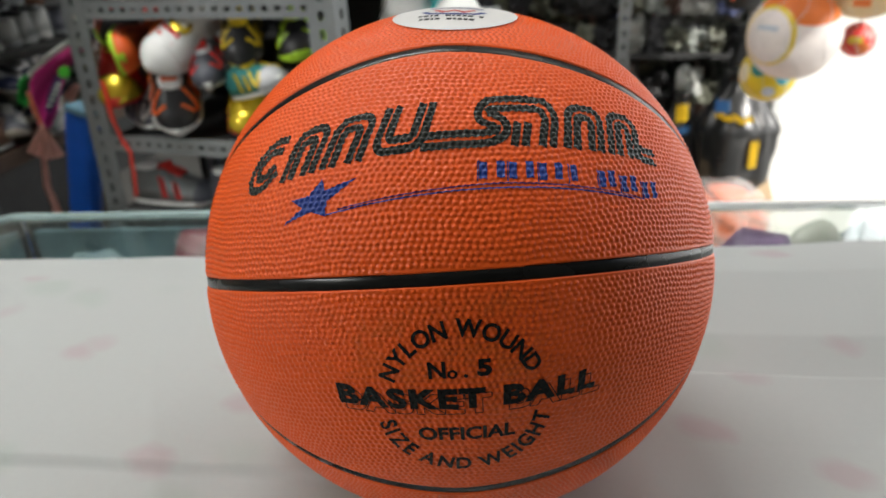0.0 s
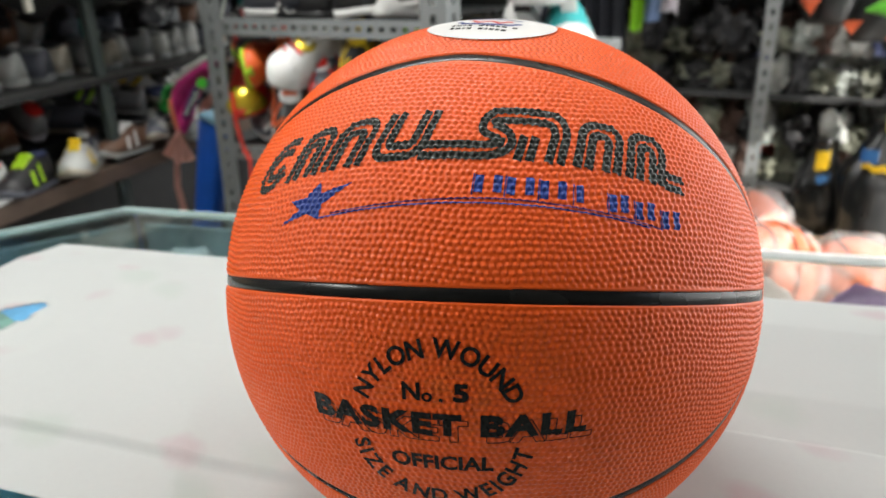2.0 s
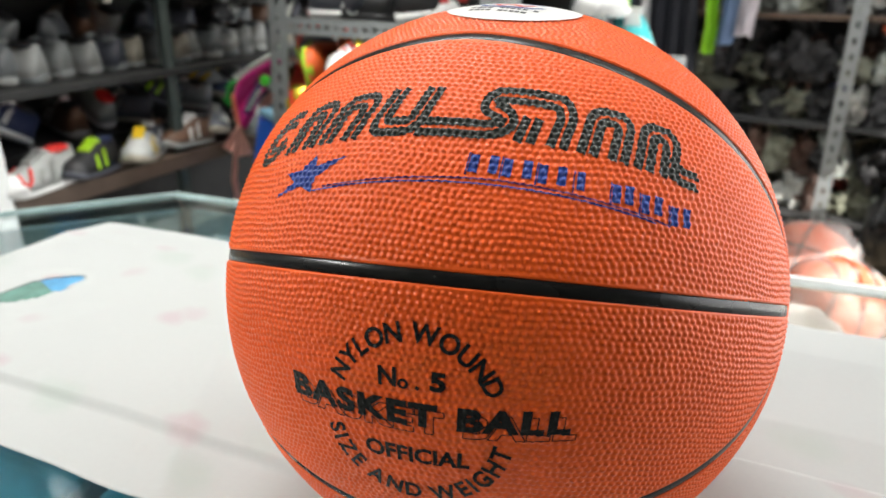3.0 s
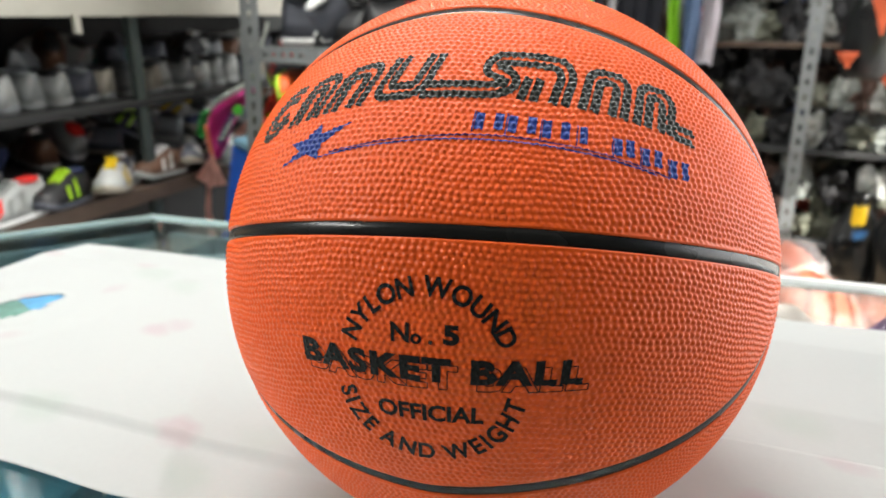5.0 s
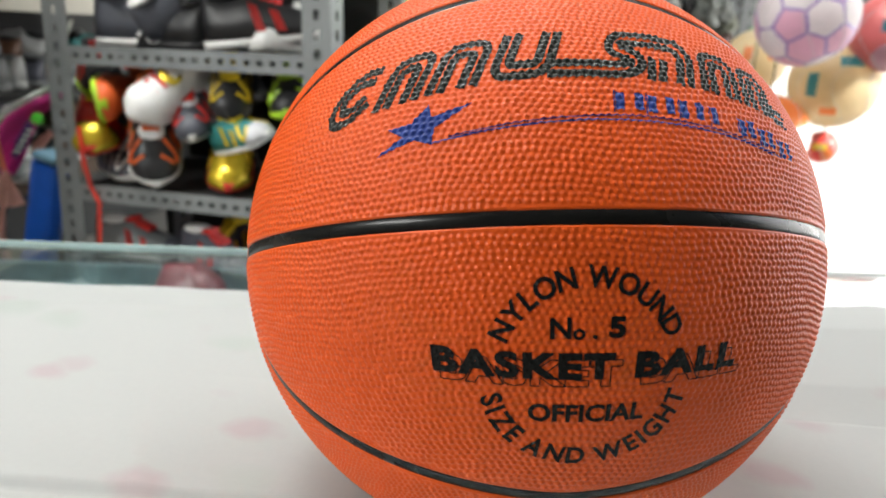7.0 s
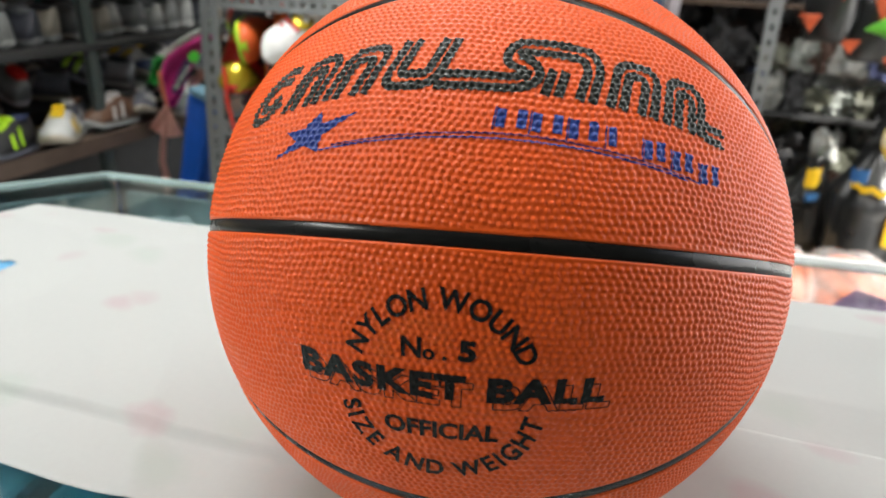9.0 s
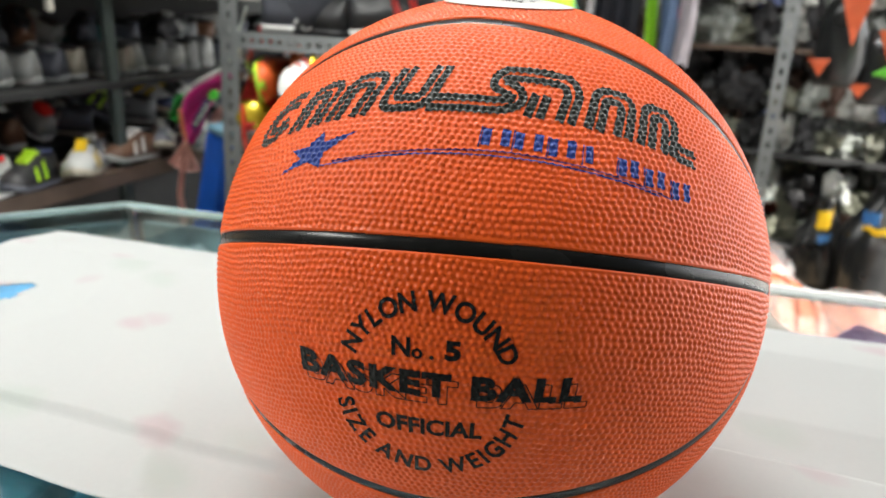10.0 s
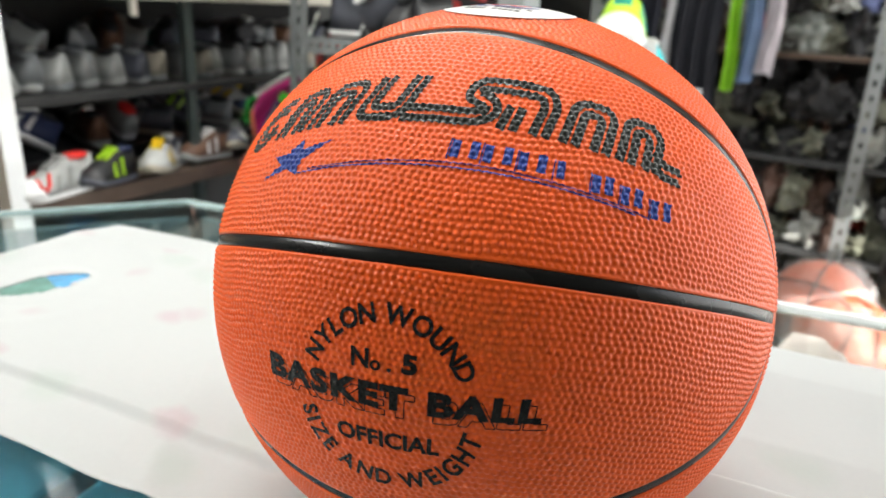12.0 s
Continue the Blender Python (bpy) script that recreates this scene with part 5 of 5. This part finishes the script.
def toy_ball(p, r, base, lab, spots=(), sewn=None, group="hanging toy balls"):
    """An inflated vinyl ball in a net on a cord. spots: (direction, half width, half height or None if round, material); sewn: (patch, line) for a football's panels."""
    t = thing("toy_ball", Matrix.Translation(p), lab, "ball", group)
    bm = bmesh.new()
    bmesh.ops.create_icosphere(bm, subdivisions=6, radius=r)
    mats = [base] + [q[3] for q in spots] + list(sewn or ())
    frames = []
    for d, w, h, mt in spots:
        d = Vector(d).normalized()
        side = d.cross(Vector((0, 0, 1))).normalized()
        frames.append((d, side, side.cross(d), w, h))
    turn = Euler((0.4, 0.25, 0.2)).to_matrix()
    fives, sixes = [turn @ a for a in ICO], [turn @ a for a in DODE]
    for f in bm.faces:
        d = f.calc_center_median().normalized()
        for k, (ax, u, v, w, h) in enumerate(frames):
            if d.dot(ax) > 0:
                x, y = math.degrees(d.dot(u)), math.degrees(d.dot(v))
                if (math.hypot(x, y) < w) if h is None else (abs(x) < w and abs(y) < h):
                    f.material_index = k + 1
        if sewn:
            near = sorted(((d.dot(a) + (0.018 if k >= 12 else 0.0), k) for k, a in enumerate(fives + sixes)), reverse=True)[:2]
            f.material_index = len(mats) - 1 if near[0][0] - near[1][0] < 0.022 else (len(mats) - 2 if near[0][1] < 12 or near[0][1] % 3 == 0 else 0)
    part("cover", bm, mats, t, smooth=True)
    part("cord", tube(bmesh.new(), [(0, 0, r * 0.98), (0, 0, 2.998 - p[2])], 0.0016, 6), M["seam"], t)
    bm = bmesh.new()
    for k in range(8):
        a = math.tau * k / 8
        tube(bm, [(r * 1.012 * math.sin(th) * math.cos(a + 0.25 * math.sin(3 * th)), r * 1.012 * math.sin(th) * math.sin(a + 0.25 * math.sin(3 * th)), r * 1.012 * math.cos(th)) for th in (math.pi * j / 14 for j in range(15))], 0.0007, 4, False)
    part("net", bm, paint("pale_net", (0.6, 0.6, 0.58)), t)
    return t


W, PK, OR, YE, TN, TL, LB, RD = (paint(n + "_vinyl", col, 0.35) for n, col in (("white", (0.78, 0.76, 0.75)), ("pink", (0.74, 0.44, 0.56)), ("orange", (0.72, 0.20, 0.05)), ("yellow", (0.72, 0.58, 0.06)), ("tan", (0.70, 0.58, 0.36)), ("teal", (0.06, 0.28, 0.36)), ("lilac_line", (0.32, 0.22, 0.45)), ("red", (0.62, 0.06, 0.05))))
for mt in (W, PK, OR, YE, TN, TL):          # thin inflated vinyl lets some light through
    nt = mt.node_tree
    bs = nt.nodes["Principled BSDF"]
    tr, mx = nt.nodes.new("ShaderNodeBsdfTranslucent"), nt.nodes.new("ShaderNodeMixShader")
    nt.links.new(bs.inputs["Base Color"].links[0].from_socket, tr.inputs["Color"])
    mx.inputs[0].default_value = 0.45
    nt.links.new(bs.outputs[0], mx.inputs[1])
    nt.links.new(tr.outputs[0], mx.inputs[2])
    nt.links.new(mx.outputs[0], nt.nodes["Material Output"].inputs["Surface"])
CY, GB = paint("cyan_vinyl", (0.03, 0.45, 0.60), 0.35), paint("grey_blue_vinyl", (0.45, 0.52, 0.60), 0.35)
PR = paint("rose_vinyl", (0.66, 0.16, 0.16), 0.35)
toy_ball((0.297, 1.15, 1.243), 0.085, W, "white toy ball with lilac panels and violet lines in a net", sewn=(PK, LB))
toy_ball((0.405, 1.35, 1.121), 0.086, TN, "tan toy ball with teal bars in a net", (((-0.62, -0.78, 0.0), 7, 15, TL), ((0.12, -0.82, 0.55), 14, 7, TL), ((-0.2, -0.8, -0.6), 10, 6, OR)))
toy_ball((0.274, 1.55, 1.155), 0.070, TN, "tan toy ball with orange marks in a net", (((-0.35, -0.9, 0.25), 8, 13, OR), ((0.4, -0.9, 0.3), 7, 13, OR), ((-0.85, -0.5, -0.3), 12, 8, OR)))
# white base carries the glare that bleaches this ball; its disc is white
toy_ball((0.282, 1.30, 1.012), 0.087, W, "orange, yellow and white toy ball in a net", (((0.1, -0.30, 0.95), 46, None, OR), ((-0.68, -0.72, 0.08), 37, None, YE), ((-0.70, -0.72, 0.05), 33, None, W), ((-0.64, -0.72, 0.24), 15, 3, GB)))
toy_ball((0.256, 1.40, 0.914), 0.058, YE, "yellow toy ball with blue spots in a net", (((-0.40, -0.85, 0.36), 17, None, TL), ((0.45, -0.85, 0.05), 16, None, CY), ((0.0, -0.85, -0.5), 13, None, GB), ((-0.9, -0.4, 0.1), 20, None, W)))
toy_ball((0.476, 1.30, 1.224), 0.074, PR, "rose toy ball with a teal bar in a net", (((-0.25, -0.95, 0.12), 14, 8, TL), ((0.0, -0.7, -0.7), 30, None, PK)))
toy_ball((0.415, 1.40, 0.986), 0.034, RD, "small red and yellow toy ball in a net", (((-0.3, -0.95, 0.1), 24, 12, YE), ((0.2, -0.9, -0.4), 22, None, OR)))

# green inflatable leaf
leaf = thing("inflatable_toy", pose(0.125, 1.90, 1.085), "bright green pointed inflatable toy hanging on a cord", "toy")
secs = []
for i in range(17):
    s = i / 16
    up, down = 0.004 + 0.155 * s ** 1.1, -0.004 - 0.115 * s ** 1.7
    mid, half = (up + down) / 2, (up - down) / 2
    secs.append([(0.185 * s - 0.05 * s * (1 - abs(math.sin(a))) * (s > 0.5), (0.006 + 0.026 * math.sin(math.pi * min(1, s * 0.9))) * math.cos(a), mid + half * math.sin(a)) for a in (math.tau * k / 20 for k in range(20))])
part("body", loft(secs), paint("green_vinyl", (0.13, 0.50, 0.05), 0.3), leaf, smooth=True)
part("seam", tube(bmesh.new(), [(0.185 * s, -0.030 * math.sin(math.pi * min(1, s * 0.9)), 0.02 * s) for s in (j / 10 for j in range(11))], 0.003, 6), paint("dark_green_vinyl", (0.05, 0.25, 0.03), 0.3), leaf)
part("cord", tube(bmesh.new(), [(0.14, 0, 0.10), (0.14, 0, 1.93)], 0.0015, 6), M["seam"], leaf)

# sunlit white partition by the open side
pt = thing("partition", pose(0, 0, 0), "tall white laminate partition in bright sunlight", "partition")
part("panel", boxes(((0.42, 2.42, 0.02), (1.80, 2.46, 1.18)), bevel=0.003), M["white_panel"], pt)
part("post", boxes(((0.385, 2.41, 0.0), (0.418, 2.47, 1.20)), bevel=0.003), M["alu"], pt)
part("foot", boxes(((0.42, 2.40, 0.0), (1.80, 2.48, 0.018))), M["alu"], pt)


# ---------------------------------------------------------------- wrapped basketballs on cartons behind the counter
def wrapped_ball(p, turn, seed):
    t = thing("wrapped_basketball", Matrix.Translation(p) @ pose(0, 0, 0, *turn), "orange basketball wrapped in crinkled clear plastic", "basketball", "wrapped basketballs")
    r = 0.112
    bm = bmesh.new()
    bmesh.ops.create_icosphere(bm, subdivisions=5, radius=r)
    part("skin", bm, paint("dull_orange_rubber", (0.46, 0.10, 0.035), 0.5), t, smooth=True)
    bm = bmesh.new()
    for k in range(2):
        m = Euler((0, radians(90 * k), 0)).to_matrix()
        tube(bm, [m @ Vector((math.cos(a), math.sin(a), 0)) * r for a in (math.tau * j / 48 for j in range(49))], 0.003, 6, False)
    for s in (-1, 1):
        tube(bm, [Vector((0.55 * s * (1 + 0.35 * math.cos(2 * a)), math.cos(a), math.sin(a))).normalized() * r for a in (math.tau * j / 48 for j in range(49))], 0.003, 6, False)
    part("seams", bm, M["seam"], t)
    film = part("film", crumpled(seed, r * 1.17, r * 1.15, r * 1.17, 0.13, 4), M["film"], t, "crinkled clear plastic film", smooth=True, at=pose(0, 0, -r * 0.98))
    film.visible_shadow = False
    return t


for k, (x, y) in enumerate(((-0.02, 1.36), (0.20, 1.42))):
    cb = thing("carton", pose(x, y, 0, 0, 0, 14), "tall brown cardboard carton behind the counter", "carton", "cartons behind the counter")
    low = 0.055 * k
    part("body", boxes(((-0.10, -0.15, 0), (0.11, 0.17, 0.455 - low)), bevel=0.004), M["carton"], cb)
    part("flap", boxes(((-0.10, -0.152, 0.457 - low), (0.11, 0.008, 0.461 - low))), M["carton"], cb)
    part("flap", boxes(((-0.10, 0.012, 0.457 - low), (0.11, 0.172, 0.461 - low))), M["carton"], cb)
for k, (x, y, z, a) in enumerate(((0.03, 1.34, 0.0, 20), (0.20, 1.46, -0.055, 130), (-0.06, 1.55, 0.0, 250))):
    wrapped_ball((x, y, 0.461 + 0.112 + z), (a, a * 0.4, a * 1.7), 80 + k)

# ---------------------------------------------------------------- things inside the counter, under the glass
TEAL = material("teal_card", (0.02, 0.135, 0.19), 0.4, var=0.2, fine=90, broad=15)
GREEN = material("sea_green_card", (0.035, 0.16, 0.13), 0.4, var=0.2, fine=90, broad=15)
TAN = material("worn_brown_card", (0.17, 0.12, 0.08), 0.6, var=0.3, fine=90, broad=15)
for k, (x, y, w, d, top, a, mt) in enumerate(((-0.245, -0.245, 0.105, 0.12, 0.945, 18, TEAL), (-0.135, -0.22, 0.10, 0.12, 0.943, 13, TEAL), (-0.36, -0.27, 0.10, 0.10, 0.948, 30, TEAL), (-0.03, -0.20, 0.10, 0.12, 0.944, 12, TEAL), (-0.30, -0.15, 0.075, 0.05, 0.938, 24, GREEN), (-0.235, -0.118, 0.05, 0.02, 0.94, 14, TAN), (-0.44, -0.16, 0.08, 0.09, 0.93, 35, GREEN))):
    b = thing("card_box", pose(x - 0.025, y + 0.115, 0.8085, 0, 0, a), "worn teal cardboard packet under the glass" if mt is not TAN else "worn brown packet under the glass", "packet", "packets in the counter")
    part("body", boxes(((-w / 2, -d / 2, 0), (w / 2, d / 2, top - 0.8085)), bevel=0.006), mt, b)
    part("edge_wear", boxes(((-w / 2 - 0.0008, d / 2 - 0.004, top - 0.8085 - 0.02), (w / 2 + 0.0008, d / 2 + 0.0008, top - 0.8085 + 0.0006))), M["cream"], b, "pale worn edge")
for k, (x, y, sx, sy, sz, col, lab) in enumerate((
        (-0.482, 0.035, 0.04, 0.03, 0.085, (0.02, 0.15, 0.34), "blue cloth pouch"), (-0.49, -0.02, 0.04, 0.03, 0.085, (0.06, 0.13, 0.10), "dark green pouch"), (-0.42, 0.185, 0.07, 0.035, 0.100, (0.07, 0.11, 0.12), "grey folded plastic"), (-0.32, 0.215, 0.05, 0.03, 0.117, (0.09, 0.02, 0.025), "dark red pouch"), (-0.24, 0.235, 0.05, 0.03, 0.117, (0.05, 0.09, 0.24), "dark blue pouch"), (-0.53, 0.135, 0.06, 0.04, 0.102, (0.06, 0.10, 0.11), "grey folded plastic"),
        (0.165, 0.385, 0.05, 0.03, 0.097, (0.12, 0.07, 0.14), "purple round pouch"), (0.225, 0.415, 0.045, 0.03, 0.097, (0.42, 0.42, 0.36), "pale clear pouch"), (0.27, 0.425, 0.04, 0.03, 0.097, (0.03, 0.10, 0.11), "dark teal pouch"), (0.315, 0.43, 0.05, 0.03, 0.097, (0.04, 0.16, 0.20), "teal pouch"), (0.09, 0.37, 0.05, 0.03, 0.097, (0.50, 0.42, 0.38), "pale pinkish pouch"), (0.02, 0.35, 0.05, 0.03, 0.097, (0.40, 0.40, 0.38), "pale grey pouch"))):
    ob = part("pouch", crumpled(100 + k, sx, sy, sz, 0.22, 3), paint(f"pouch_cloth_{k}", col, 0.4), smooth=True)
    ob.matrix_world = pose(x, y, 0.8085)
    tagged(ob, lab + " lying in the counter", "pouch", "pouches in the counter")
